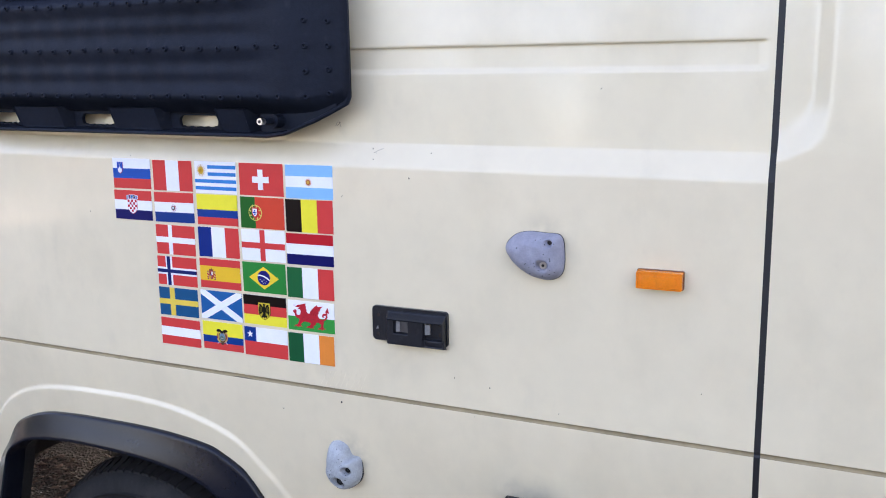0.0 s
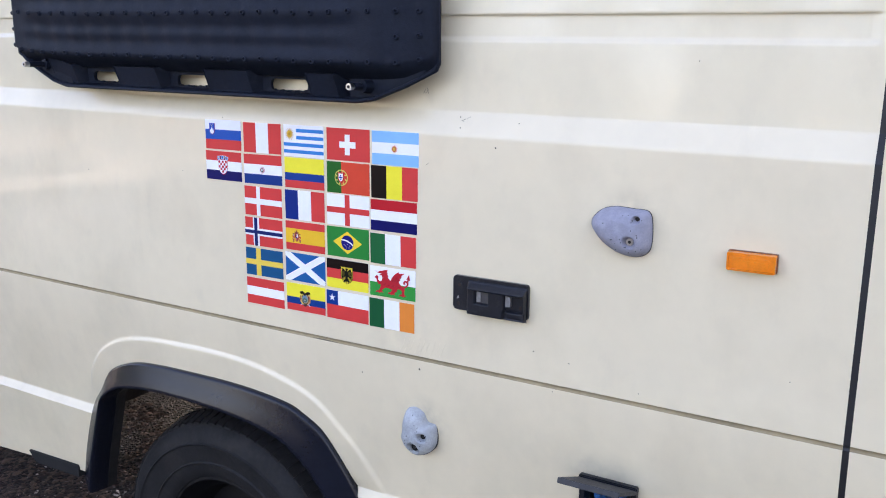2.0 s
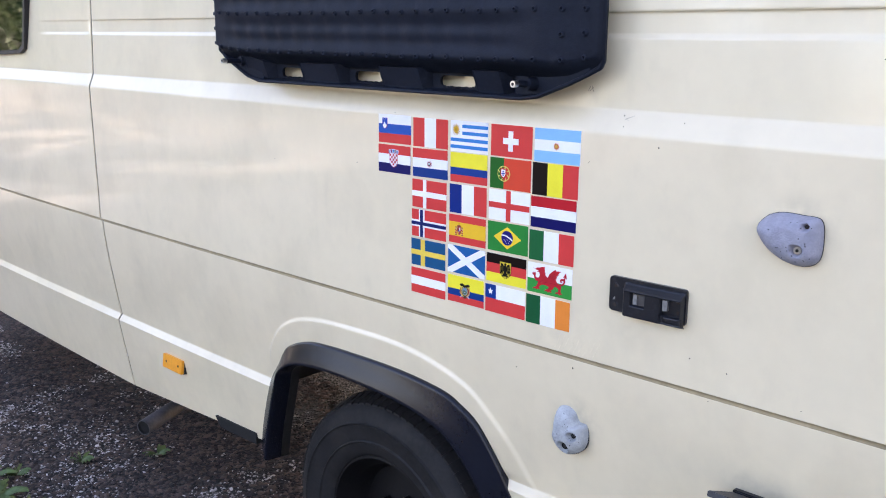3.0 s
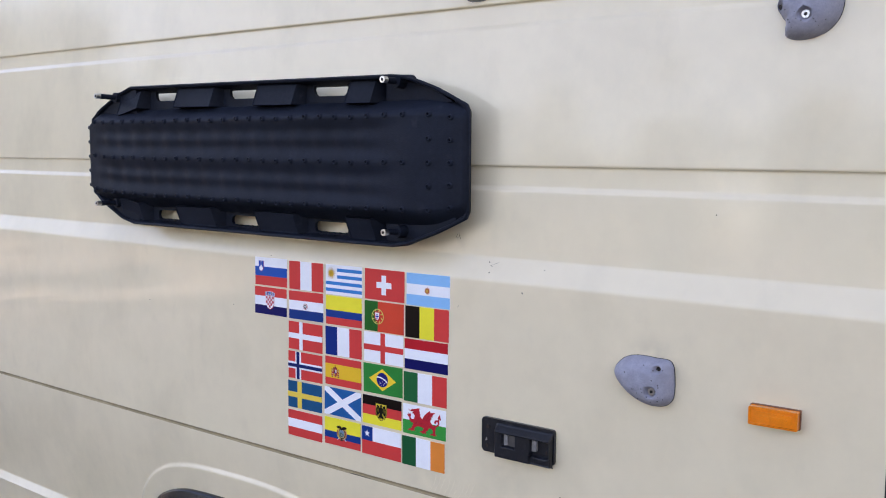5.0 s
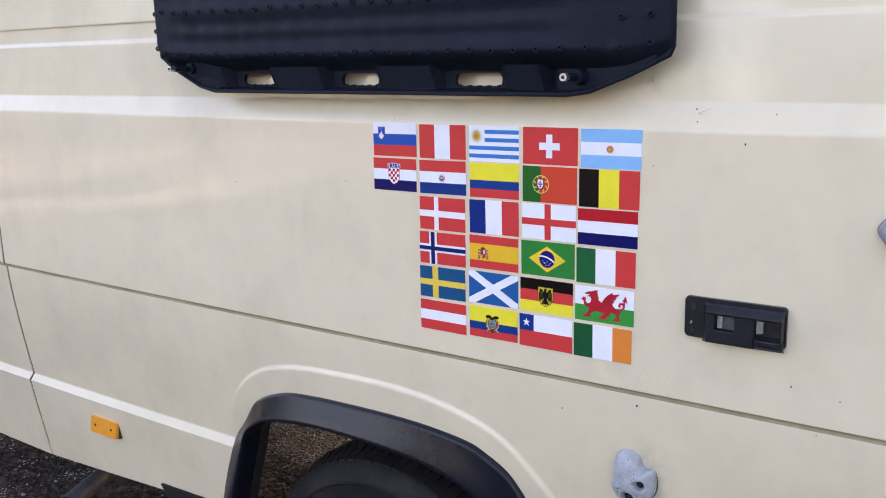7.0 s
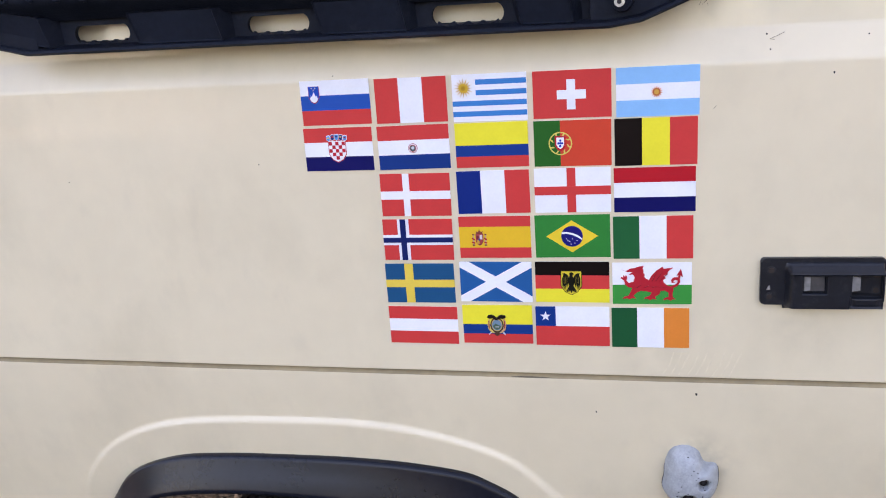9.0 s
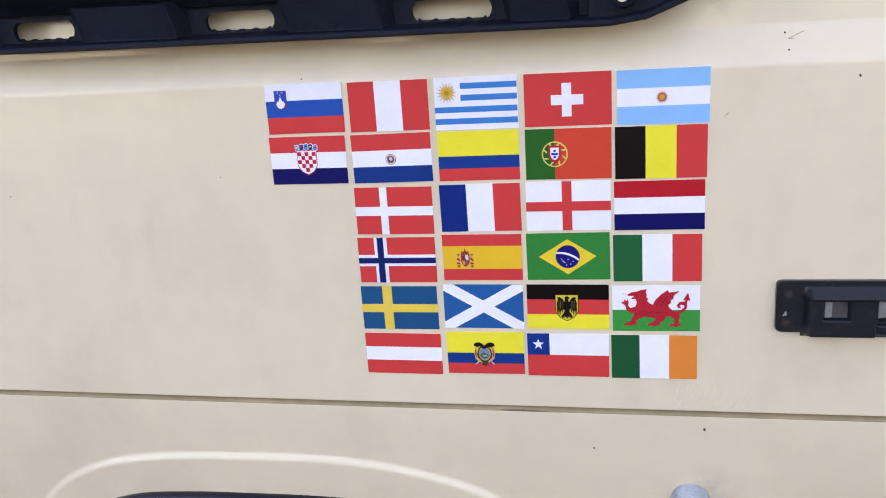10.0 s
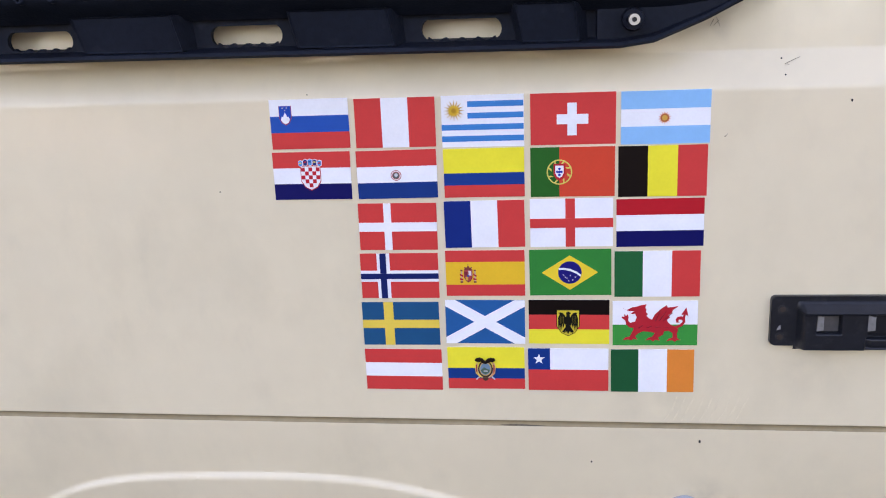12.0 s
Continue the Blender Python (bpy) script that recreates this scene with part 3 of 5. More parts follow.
def make_wheel():
    wheel = new("wheel")
    wheel.parent = van
    v, f = revolve([(0.215, 0.125), (0.222, 0.098), (0.235, 0.088), (0.262, 0.083), (0.266, 0.079), (0.27, 0.083), (0.315, 0.076), (0.319, 0.072), (0.323, 0.077), (0.352, 0.087), (0.368, 0.102), (0.376, 0.118), (0.377, 0.26), (0.35, 0.29), (0.22, 0.28)], 96, WX, WZ)
    tyre = mesh_object("tyre", v, f, TYRE, wheel, "black off-road tyre with blocky tread")
    tyre.data.set_sharp_from_angle(angle=radians(30))
    for ring, (y0, y1, r0, r1) in enumerate(((0.098, 0.150, 0.366, 0.386), (0.158, 0.20, 0.375, 0.388))):
        count = 84
        turn = 2 * math.pi / count * 0.74
        vb = []
        for y, low in ((y0, 0.016 if ring == 0 else 0.0), (y1, 0.0)):
            for a, r in ((0, r0 - 0.006), (turn, r0 - 0.006), (turn, r1 - low), (0, r1 - low)):
                vb.append((r * math.cos(a), y, r * math.sin(a)))
        fb = [(0, 1, 2, 3), (4, 7, 6, 5), (0, 4, 5, 1), (1, 5, 6, 2), (2, 6, 7, 3), (3, 7, 4, 0)]
        block = mesh_object("tread_block", vb, fb, TYRE, wheel, smooth=False)
        for k in range(count):
            o = block if k == 0 else block.copy()
            if k:
                scene.collection.objects.link(o)
            o.matrix_basis = pose(WX, 0, WZ, 0, -360 * (k + 0.5 * ring) / count, 0)
    v, f = revolve([(0.0, 0.150), (0.055, 0.150), (0.06, 0.165), (0.10, 0.175), (0.165, 0.185), (0.178, 0.170), (0.186, 0.135), (0.202, 0.118), (0.214, 0.098), (0.221, 0.100), (0.217, 0.128)], 64, WX, WZ)
    rim = mesh_object("rim", v, f, RIM, wheel, "black steel wheel rim")
    rim.data.set_sharp_from_angle(angle=radians(35))
    for k in range(6):
        a = radians(60 * k + 20)
        part("wheel_nut", rod((WX + 0.083 * math.cos(a), 0.172, WZ + 0.083 * math.sin(a)), (WX + 0.083 * math.cos(a), 0.148, WZ + 0.083 * math.sin(a)), 0.012, 6), RIM, wheel)


make_wheel()


# ---- lamps on the van ----
def make_marker(name, x0, z0, x1, z1, lens, label, tilt, screws):
    lamp = at(new(name), (x0 + x1) / 2, skin_y((x0 + x1) / 2, (z0 + z1) / 2), (z0 + z1) / 2)
    lamp.parent = van
    lamp["label"] = label
    w, h = (x1 - x0) / 2, (z1 - z0) / 2
    lamp.matrix_basis = lamp.matrix_basis @ pose(0, 0, 0, tilt, 0, 0)
    part("housing", prism(rounded(-w, -h, w, h, 0.002), 0.006, -0.006, 0.001), RUBBER if screws else BROWN, lamp, "dark backing plate")
    part("lens", prism(rounded(-w + 0.001, -h + 0.001, w - 0.001, h - 0.001, 0.002), -0.005, -0.016, 0.003), lens, lamp, "amber plastic lens")
    if screws:
        for sx in (-0.62, 0.62):
            part("screw", rod((sx * w, -0.014, 0), (sx * w, -0.0168, 0), 0.004, 12), RUST, lamp)
    else:
        part("lens_rim", ring_bm(w - 0.001, h - 0.001, 0.0025, -0.015, -0.0185), lens, lamp)
        part("lens_field", prism(rounded(-w * 0.72, -h * 0.45, w * 0.72, h * 0.45, 0.002), -0.015, -0.0172, 0.0006), lens, lamp)
        part("lettering_bar", prism(rounded(-w * 0.55, -0.002, w * 0.55, 0.002, 0.001), -0.017, -0.0178), lens, lamp)


def ring_bm(w, h, t, y0, y1):
    bm = bmesh.new()
    outer, inner = rounded(-w, -h, w, h, 0.003), rounded(-w + t, -h + t, w - t, h - t, 0.002)
    rows = []
    for pts, y in ((outer, y0), (outer, y1), (inner, y1), (inner, y0)):
        rows.append([bm.verts.new((x, y, z)) for x, z in pts])
    n = len(outer)
    for a, b in zip(rows, rows[1:] + rows[:1]):
        for k in range(n):
            bm.faces.new((a[k], a[(k + 1) % n], b[(k + 1) % n], b[k]))
    return bm


make_marker("side_marker_lamp", 0.592, 1.2905, 0.667, 1.3215, AMBER, "rectangular amber side marker lamp", 0, False)
make_marker("side_reflector", -1.700, 0.552, -1.578, 0.601, AMBER2, "amber reflector on a black backing with two screws", -8, True)


# ---- sliding door handle ----
def make_handle():
    h = at(new("door_handle"), 0.094, 0.0, 1.145)
    h.parent = van
    h["label"] = "black plastic recessed door handle"
    part("mounting_plate", prism(rounded(0.0, 0.003, 0.156, 0.069, 0.006), 0.004, -0.007, 0.002), HANDLE, h, "worn black mounting plate")
    gx, gz = np.arange(0.029, 0.1546, 0.0008), np.arange(-0.002, 0.0641, 0.0008)
    X, Z = np.meshgrid(gx, gz)
    hole = lambda x0, x1, z0, z1, e=0.0012: smoothstep(x0 - e, x0, X) * (1 - smoothstep(x1, x1 + e, X)) * smoothstep(z0 - e, z0, Z) * (1 - smoothstep(z1, z1 + e, Z))
    rise = smoothstep(0.029, 0.040, X) * (1 - smoothstep(0.1515, 0.1545, X)) * smoothstep(-0.002, 0.003, Z)
    rise = rise * (1 - 0.75 * ramp(0.052, 0.0605, Z)) * (1 - smoothstep(0.0610, 0.0640, Z))
    depth = 0.0165 * rise + 0.0016 * smoothstep(0.049, 0.0505, Z) * (1 - smoothstep(0.0515, 0.053, Z)) * rise
    depth = depth * (1 - 0.72 * hole(0.053, 0.081, 0.024, 0.047)) * (1 - 0.80 * hole(0.1135, 0.1500, 0.0165, 0.0475))
    depth = depth * (1 - 0.45 * hole(0.1135, 0.1500, 0.004, 0.0165, 0.004)) + 0.0015 * hole(0.120, 0.143, 0.007, 0.013, 0.004)
    w, rows_n = len(gx), len(gz)
    idx = np.arange(w * rows_n).reshape(rows_n, w)
    quads = np.stack([idx[:-1, :-1], idx[:-1, 1:], idx[1:, 1:], idx[1:, :-1]], -1).reshape(-1, 4)
    mesh_object("grip_cover", np.c_[X.ravel(), -0.006 - depth.ravel(), Z.ravel()], quads.tolist(), HANDLE, h, "black raised grip cover")
    part("latch_window", prism(rounded(0.0535, 0.0245, 0.0805, 0.0465, 0.001), -0.009, -0.0125), GREYPL, h, "grey latch window")
    for x0, x1 in ((0.0545, 0.0625), (0.1140, 0.1240)):
        part("latch_tongue", prism([(x0, 0.025), (x1, 0.0265), (x1, 0.0445), (x0, 0.046)], -0.008, -0.0150), PALE, h, "pale grey latch tongue")
    for x, z in ((0.014, 0.052), (0.012, 0.015), (0.144, 0.046), (0.144, 0.026)):
        part("screw", rod((x, -0.005, z), (x, -0.0085 if x < 0.1 else -0.0112, z), 0.0036, 14), RUST, h, "rusty screw head")
        part("screw_recess", rod((x, -0.005, z), (x, -0.0078 if x < 0.1 else -0.0105, z), 0.0056, 18), DARK, h)
    part("paint_chip", prism([(0.008, 0.024), (0.013, 0.025), (0.012, 0.031), (0.010, 0.029)], -0.006, -0.0076), PALE, h, "bare white chip")


PALE = material("pale_grey_plastic", (0.26, 0.255, 0.25), 0.5, vary=0.25, scale=120)
make_handle()


# ---- power inlet with its flap open ----
def make_inlet():
    s = at(new("power_inlet"), 0.355, 0.024, 0.735)
    s.parent = van
    s["label"] = "black power inlet box with its flap raised"
    part("inlet_frame", ring_strip_bm(0.0, 0.0, 0.108, 0.128, 0.010, 0.02, -0.012), HANDLE, s, "black inlet frame")
    part("inlet_box", ring_strip_bm(0.004, 0.004, 0.104, 0.124, 0.003, 0.074, -0.004), DARK, s, "black inlet box walls")
    part("inlet_back", prism([(0.004, 0.004), (0.104, 0.004), (0.104, 0.124), (0.004, 0.124)], 0.075, 0.068), DARK, s)
    part("inlet_socket", rod((0.058, 0.07, 0.052), (0.058, 0.004, 0.046), 0.034, 28), BLUE, s, "round blue plastic socket cap", smooth=True)
    part("socket_collar", rod((0.058, 0.07, 0.052), (0.058, 0.03, 0.049), 0.042, 28), BLUE, s, "blue socket collar", smooth=True)
    part("cap_hinge", rod((0.040, 0.02, 0.094), (0.076, 0.02, 0.094), 0.006, 12), BLUE, s)
    for x in (0.030, 0.086):
        part("cap_lug", box(x - 0.006, 0.0, 0.085, x + 0.006, 0.03, 0.100, 0.002), BLUE, s)
    flap = part("flap", box(-0.002, -0.112, -0.004, 0.110, 0.0, 0.003, 0.0015), FLAP, s, "raised dark grey flap")
    flap.matrix_basis = pose(0, -0.008, 0.122, -23, 0, 0)
    part("flap_edge", box(-0.002, -0.115, -0.007, 0.110, -0.111, 0.003, 0.0012), FLAP, flap)
    part("hinge_rail", box(-0.001, -0.016, 0.120, 0.109, 0.0, 0.133, 0.002), HANDLE, s)


def ring_strip_bm(x0, z0, x1, z1, t, y0, y1):
    bm = ring_bm((x1 - x0) / 2, (z1 - z0) / 2, t, y0, y1)
    bm.transform(pose((x0 + x1) / 2, 0, (z0 + z1) / 2))
    return bm


FLAP = material("dull_grey_plastic", (0.035, 0.035, 0.037), 0.6, vary=0.35, scale=40, bump=0.2, bump_scale=500)
make_inlet()


# ---- climbing holds bolted to the side ----
def make_hold(outline, height, screws, mat, label, peak=(0.0, 0.0), tilt=0.0):
    ring = curve_points(outline, 8, closed=True)
    c = ring.mean(0)
    y0 = skin_y(c[0], c[1])
    thing = tagged(at(new("climbing_hold"), c[0], y0, c[1]), label, "climbing hold", "climbing holds on the van")
    rel = ring - c
    n, m = len(rel), 26
    v, f = [], []
    for j in range(m + 1):
        r = math.sin(math.pi / 2 * j / m) if j < m else 1.0
        for k in range(n):
            px, pz = rel[k] * r + np.array(peak) * (1 - r)
            d = -height * (1 - r ** 3.2) ** 0.62 * (1 + 0.12 * px / 0.05 * tilt)
            for sx, sz, sr, sd in screws:
                q = math.hypot(px - (sx - c[0]), pz - (sz - c[1]))
                d += sd * float(1 - smoothstep(sr * 0.75, sr * 1.1, q)) * (1 if j < m - 3 else 0)
            d += 0.0012 * noise.noise((px * 60, pz * 60, 3.0)) * (1 if j < m else 0)
            v.append((px, min(d, 0.003) - 0.001, pz))
    for j in range(m):
        for k in range(n):
            a, b = j * n + k, j * n + (k + 1) % n
            f.append((a, b, b + n, a + n))
    mesh_object("hold_body", v, f, mat, thing)
    # Flat dark discs on the surface imitate the shade in small air pits.
    rng = random.Random(len(outline) + int(1000 * outline[0][1]))
    pv, pf = [], []
    for k in range(22):
        a, q = rng.uniform(0, 2 * n), rng.uniform(0.25, 0.85)
        p = rel[int(a) % n] * q
        d = -height * (1 - q ** 3.2) ** 0.62 - 0.0016
        r0 = rng.uniform(0.0005, 0.0012)
        st = len(pv)
        for i in range(6):
            pv += [(p[0] + r0 * math.cos(i * 1.047), d, p[1] + r0 * math.sin(i * 1.047))]
        pf.append(tuple(range(st, st + 6)))
    tagged(mesh_object("pit_shade", pv, pf, DARK, thing, smooth=False), kind="stuff")
    # Dark plate just wider than the hold, painted shade for its edge gap.
    gap_shade = [tuple(p * 1.012) for p in rel]
    part("gap_shade", prism(gap_shade, 0.006, -0.002), DARK, thing, "dark plate for the shade in the gap below the hold")
    for sx, sz, sr, sd in screws:
        x, z = sx - c[0], sz - c[1]
        way = math.atan2(z - peak[1], x - peak[0])
        reach = max(rel, key=lambda p: math.cos(math.atan2(p[1] - peak[1], p[0] - peak[0]) - way))
        share = min(0.98, math.hypot(x - peak[0], z - peak[1]) / math.hypot(reach[0] - peak[0], reach[1] - peak[1]))
        top = -height * (1 - share ** 3.2) ** 0.62 + sd * (0.8 if mat is HOLD else 0.5)
        # HOLD has screws; on HOLD2 a black plug paints the shade of the hole.
        part("screw_or_hole_plug", rod((x, top + 0.006, z), (x, top - 0.001, z), sr * 0.62, 18), (STEEL if sr > 0.0065 else RUST) if mat is HOLD else MATT_BLACK, thing, "recessed socket screw, or black plug for a shaded hole")
        # Dark hexagon standing proud, coloured as the shaded hollow of the socket.
        part("hex_shade", rod((x, top, z), (x, top - 0.0014, z), sr * 0.3, 6), DARK, thing)
    return thing


make_hold([(0.363, 1.345), (0.380, 1.365), (0.404, 1.372), (0.435, 1.371), (0.461, 1.368), (0.468, 1.345), (0.466, 1.306), (0.447, 1.291), (0.418, 1.293), (0.390, 1.307), (0.371, 1.326)],
          0.036, [(0.447, 1.357, 0.0058, 0.014), (0.438, 1.319, 0.0095, 0.012)], HOLD, "bluish grey teardrop resin climbing hold with two screws")
make_hold([(-0.030, 0.893), (-0.021, 0.914), (-0.001, 0.921), (0.017, 0.912), (0.026, 0.893), (0.044, 0.888), (0.046, 0.855), (0.034, 0.831), (0.006, 0.815), (-0.018, 0.823), (-0.034, 0.845), (-0.032, 0.868)],
          0.034, [(0.024, 0.867, 0.0088, 0.022), (0.003, 0.838, 0.0125, 0.024)], HOLD2, "pale grey lobed resin climbing hold with two dark screw holes")
make_hold([(0.599, 1.935), (0.606, 1.915), (0.612, 1.905), (0.613, 1.884), (0.635, 1.877), (0.666, 1.884), (0.687, 1.905), (0.693, 1.935), (0.685, 1.965), (0.655, 1.985), (0.620, 1.975)],
          0.034, [(0.606, 1.928, 0.006, 0.012), (0.645, 1.912, 0.0095, 0.011)], HOLD, "grey resin climbing hold with a notched rim")
make_hold([(-0.005, 2.05), (0.004, 2.018), (0.030, 2.000), (0.062, 2.000), (0.086, 2.016), (0.093, 2.05), (0.075, 2.085), (0.03, 2.09)],
          0.034, [(0.04, 2.05, 0.008, 0.008)], HOLD2, "pale grey rounded resin climbing hold")


# ---- recovery board ----
def board_low(x):
    return np.interp(x, [-1.115, -1.085, -0.97, -0.10, -0.06, 0.0, 0.065, 0.071], [1.618, 1.594, 1.540, 1.528, 1.533, 1.556, 1.587, 1.60])


def board_high(x):
    return np.interp(x, [-1.115, -1.085, -0.96, -0.09, -0.05, 0.0, 0.065, 0.071], [1.808, 1.832, 1.885, 1.864, 1.857, 1.837, 1.803, 1.79])


SLOTS = ((-0.880, -0.789), (-0.603, -0.510), (-0.335, -0.237))
CRESTS = (0.13, 0.315, 0.5, 0.685, 0.87)


def thinner(x):
    """The board flattens towards its rear end."""
    return 1 - 0.48 * smoothstep(-0.06, 0.07, x)


def deck_y(x, s):
    """Front of the corrugated middle; s runs from 0 at its lower to 1 at its upper edge."""
    wave = 0.5 + 0.5 * np.cos((s - 0.13) / 0.37 * 2 * math.pi)
    small = 0.5 + 0.5 * np.cos((s - 0.315) / 0.37 * 2 * math.pi)
    ends = smoothstep(-1.10, -1.00, x) * (1 - smoothstep(-0.20 + 0.06 * wave, -0.06 + 0.02 * wave, x))
    side_fall = smoothstep(-0.10, 0.14, s) * (1 - smoothstep(0.86, 1.10, s))
    rungs = 0.5 + 0.5 * np.cos(x / 0.062 * 2 * math.pi + 5.0 * (s - 0.13))
    groove = (1 - wave) * (1 - small ** 3)
    return -0.004 - side_fall * (0.052 + 0.004 * (1 - ends) + ends * (0.009 * wave ** 1.2 + 0.004 * small ** 2 - 0.005 * groove + 0.0030 * rungs * small)) * thinner(x)


def make_board():
    board = tagged(at(new("recovery_board"), 0, 0, 0), "black moulded plastic recovery board bolted to the van", "recovery board")
    # flange plate with six hand slots
    bm = bmesh.new()
    xs = np.r_[-1.115, -1.10, -1.085, np.linspace(-1.04, -0.14, 20), -0.10, -0.08, -0.06, -0.03, 0.0, 0.035, 0.065, 0.071]
    fx = np.r_[-1.09, xs[3:-2], 0.050]
    loops = [[(x, float(board_low(x)) + 0.009) for x in fx] + [(x, float(board_high(x)) - 0.009) for x in fx[::-1]]]
    for x0, x1 in SLOTS:
        for up in (0, 1):
            edge = (lambda x: float(board_high(x)) - 0.036) if up else (lambda x: float(board_low(x)) + 0.0135)
            n = 24
            r = 0.0155 if up else 0.0140
            z0, z1 = edge((x0 + x1) / 2), edge((x0 + x1) / 2) + (0.030 if up else 0.0265)
            tilt = (edge(x1) - edge(x0)) / (x1 - x0)
            loop = []
            for k in range(n):
                t = k / (n - 1)
                x = x0 + r * 0.6 + (x1 - x0 - r * 1.2) * t
                wavy = 0.0050 * (1 - abs(math.sin(t * 4 * math.pi))) if not up else 0
                loop.append((x, z0 + wavy))
            for a0, cx in ((-60, x1 - r), (120, x0 + r)):
                for k in range(7):
                    a = radians(a0 + 20 * k)
                    loop.append((cx + r * math.cos(a), (z0 + z1) / 2 + r * math.sin(a)))
            loops.append([(x, z + tilt * (x - (x0 + x1) / 2)) for x, z in loop])
    edges = []
    for loop in loops:
        vs = [bm.verts.new((x, -0.015, z)) for x, z in loop]
        edges += [bm.edges.new((vs[k], vs[(k + 1) % len(vs)])) for k in range(len(vs))]
    bmesh.ops.triangle_fill(bm, use_beauty=True, use_dissolve=False, edges=edges)
    ext = bmesh.ops.extrude_face_region(bm, geom=list(bm.faces))
    bmesh.ops.translate(bm, verts=[g for g in ext["geom"] if isinstance(g, bmesh.types.BMVert)], vec=(0, 0.008, 0))
    part("flange", bm, BOARD, board)
    # raised corrugated deck
    gx, gs = np.linspace(-1.110, 0.068, 300), np.linspace(0, 1, 90)
    X, S = np.meshgrid(gx, gs)
    lo = np.maximum(board_low(X) + 0.003, np.interp(X, [-1.1, -0.95, -0.10, 0.0, 0.07], [1.60, 1.588, 1.572, 1.572, 1.585]))
    hi = np.minimum(board_high(X) - 0.003, np.interp(X, [-1.1, -0.95, -0.10, 0.0, 0.07], [1.83, 1.826, 1.815, 1.815, 1.80]))
    Z = lo + (hi - lo) * S
    Y = deck_y(X, S)
    Y = np.where((X < -1.104) | (X > 0.0655), -0.044 * thinner(X), Y)
    h, w = X.shape
    idx = np.arange(h * w).reshape(h, w)
    q = np.stack([idx[:-1, :-1], idx[:-1, 1:], idx[1:, 1:], idx[1:, :-1]], -1).reshape(-1, 4)
    mesh_object("deck", np.c_[X.ravel(), Y.ravel(), Z.ravel()], list(q), BOARD, board, "corrugated black deck")
    # blocks between the hand slots, and the turned rim
    stations = (-1.02, SLOTS[0][0], SLOTS[0][1], SLOTS[1][0], SLOTS[1][1], SLOTS[2][0], SLOTS[2][1], -0.115)
    for up in (0, 1):
        for a, b in zip(stations[0::2], stations[1::2]):
            a, b = a + 0.014, b - 0.014
            e = board_high if up else board_low
            s = -1 if up else 1
            bm = bmesh.new()
            low = [(a, -0.001, e(a) + s * 0.006), (b, -0.001, e(b) + s * 0.006), (b - 0.004, -0.001, e(b) + s * 0.056), (a - 0.012, -0.001, e(a) + s * 0.056)]
            top = [(a + 0.012, -0.038, e(a) + s * 0.010), (b - 0.016, -0.038, e(b) + s * 0.010), (b - 0.022, -0.050, e(b) + s * 0.054), (a + 0.004, -0.050, e(a) + s * 0.054)]
            p, t = [bm.verts.new(k) for k in low], [bm.verts.new(k) for k in top]
            face = bm.faces.new(t)
            for k in range(4):
                bm.faces.new((p[k], p[(k + 1) % 4], t[(k + 1) % 4], t[k]))
            inner = bmesh.ops.inset_region(bm, faces=[face], thickness=0.011)
            bmesh.ops.translate(bm, verts=list(face.verts), vec=(0, 0.004, 0))
            bmesh.ops.bevel(bm, geom=list(bm.edges), offset=0.0018, segments=1, affect="EDGES")
            part("grip_block", bm, BOARD, board, smooth=True)
    rim = []
    for x in xs:
        rim.append((x, float(board_low(x))))
    for x in xs[::-1]:
        rim.append((x, float(board_high(x))))
    bm = bmesh.new()
    cx, cz = -0.51, 1.70
    rows = []
    for d, y in ((-0.002, -0.026), (0.0, -0.042), (-0.003, -0.047), (-0.007, -0.045), (-0.016, 0.002)):
        rows.append([bm.verts.new((x + d * (1 if x > cx else -1) * (1 if abs(x - cx) > 0.55 else 0), y * float(thinner(x)), z + d * (1 if z > cz else -1) * (1 if abs(x - cx) < 0.597 else 0))) for x, z in rim])
    for a, b in zip(rows, rows[1:]):
        for k in range(len(rim)):
            bm.faces.new((a[k], a[(k + 1) % len(rim)], b[(k + 1) % len(rim)], b[k]))
    part("rim", bm, BOARD, board, "rounded outer rim", smooth=True)
    # plates that fill the four cut corners
    for xa, xb, front in ((-0.125, 0.044, -0.026), (-1.085, -0.93, -0.037)):
        for up in (0, 1):
            e, s = (board_high, -1) if up else (board_low, 1)
            px = np.linspace(xa, xb, 9)
            edge_pts = [(x, float(e(x)) + s * 0.007) for x in px]
            mid_z = 1.806 if up else 1.594
            part("corner_plate", prism(edge_pts + [(xb, mid_z), (xa, mid_z)], -0.008, front, 0.004), BOARD, board, smooth=True)
    # bolts
    for x, z, y in ((-0.086, 1.560, -0.084), (-0.088, 1.850, -0.084), (-1.02, 1.592, -0.098), (-1.01, 1.860, -0.098)):
        part("boss", rod((x + 0.004, 0.0, z), (x + 0.002, -0.046, z), 0.016, 20, 0.012), BOARD, board, smooth=True)
        part("standoff", rod((x, 0.02, z), (x, y + 0.012, z), 0.0065, 14), BOARD, board, smooth=True)
        bolt = part("bolt_head", rod((x, y + 0.014, z), (x, y, z), 0.0062, 24), STEEL, board, "bright zinc bolt head", smooth=True)
        # Dark raised hexagon in place of the shaded hollow in the bolt head.
        part("bolt_socket_shade", rod((x, y + 0.002, z), (x, y - 0.0008, z), 0.0030, 6), DARK, bolt)
    # gripping studs on the crests
    v, f = revolve([(0.0022, -0.001), (0.0028, -0.0042), (0.0048, -0.0042), (0.0068, 0.004)], 10, 0, 0)
    stud = mesh_object("stud", v, f, BOARD, board)
    first = True
    spots = []
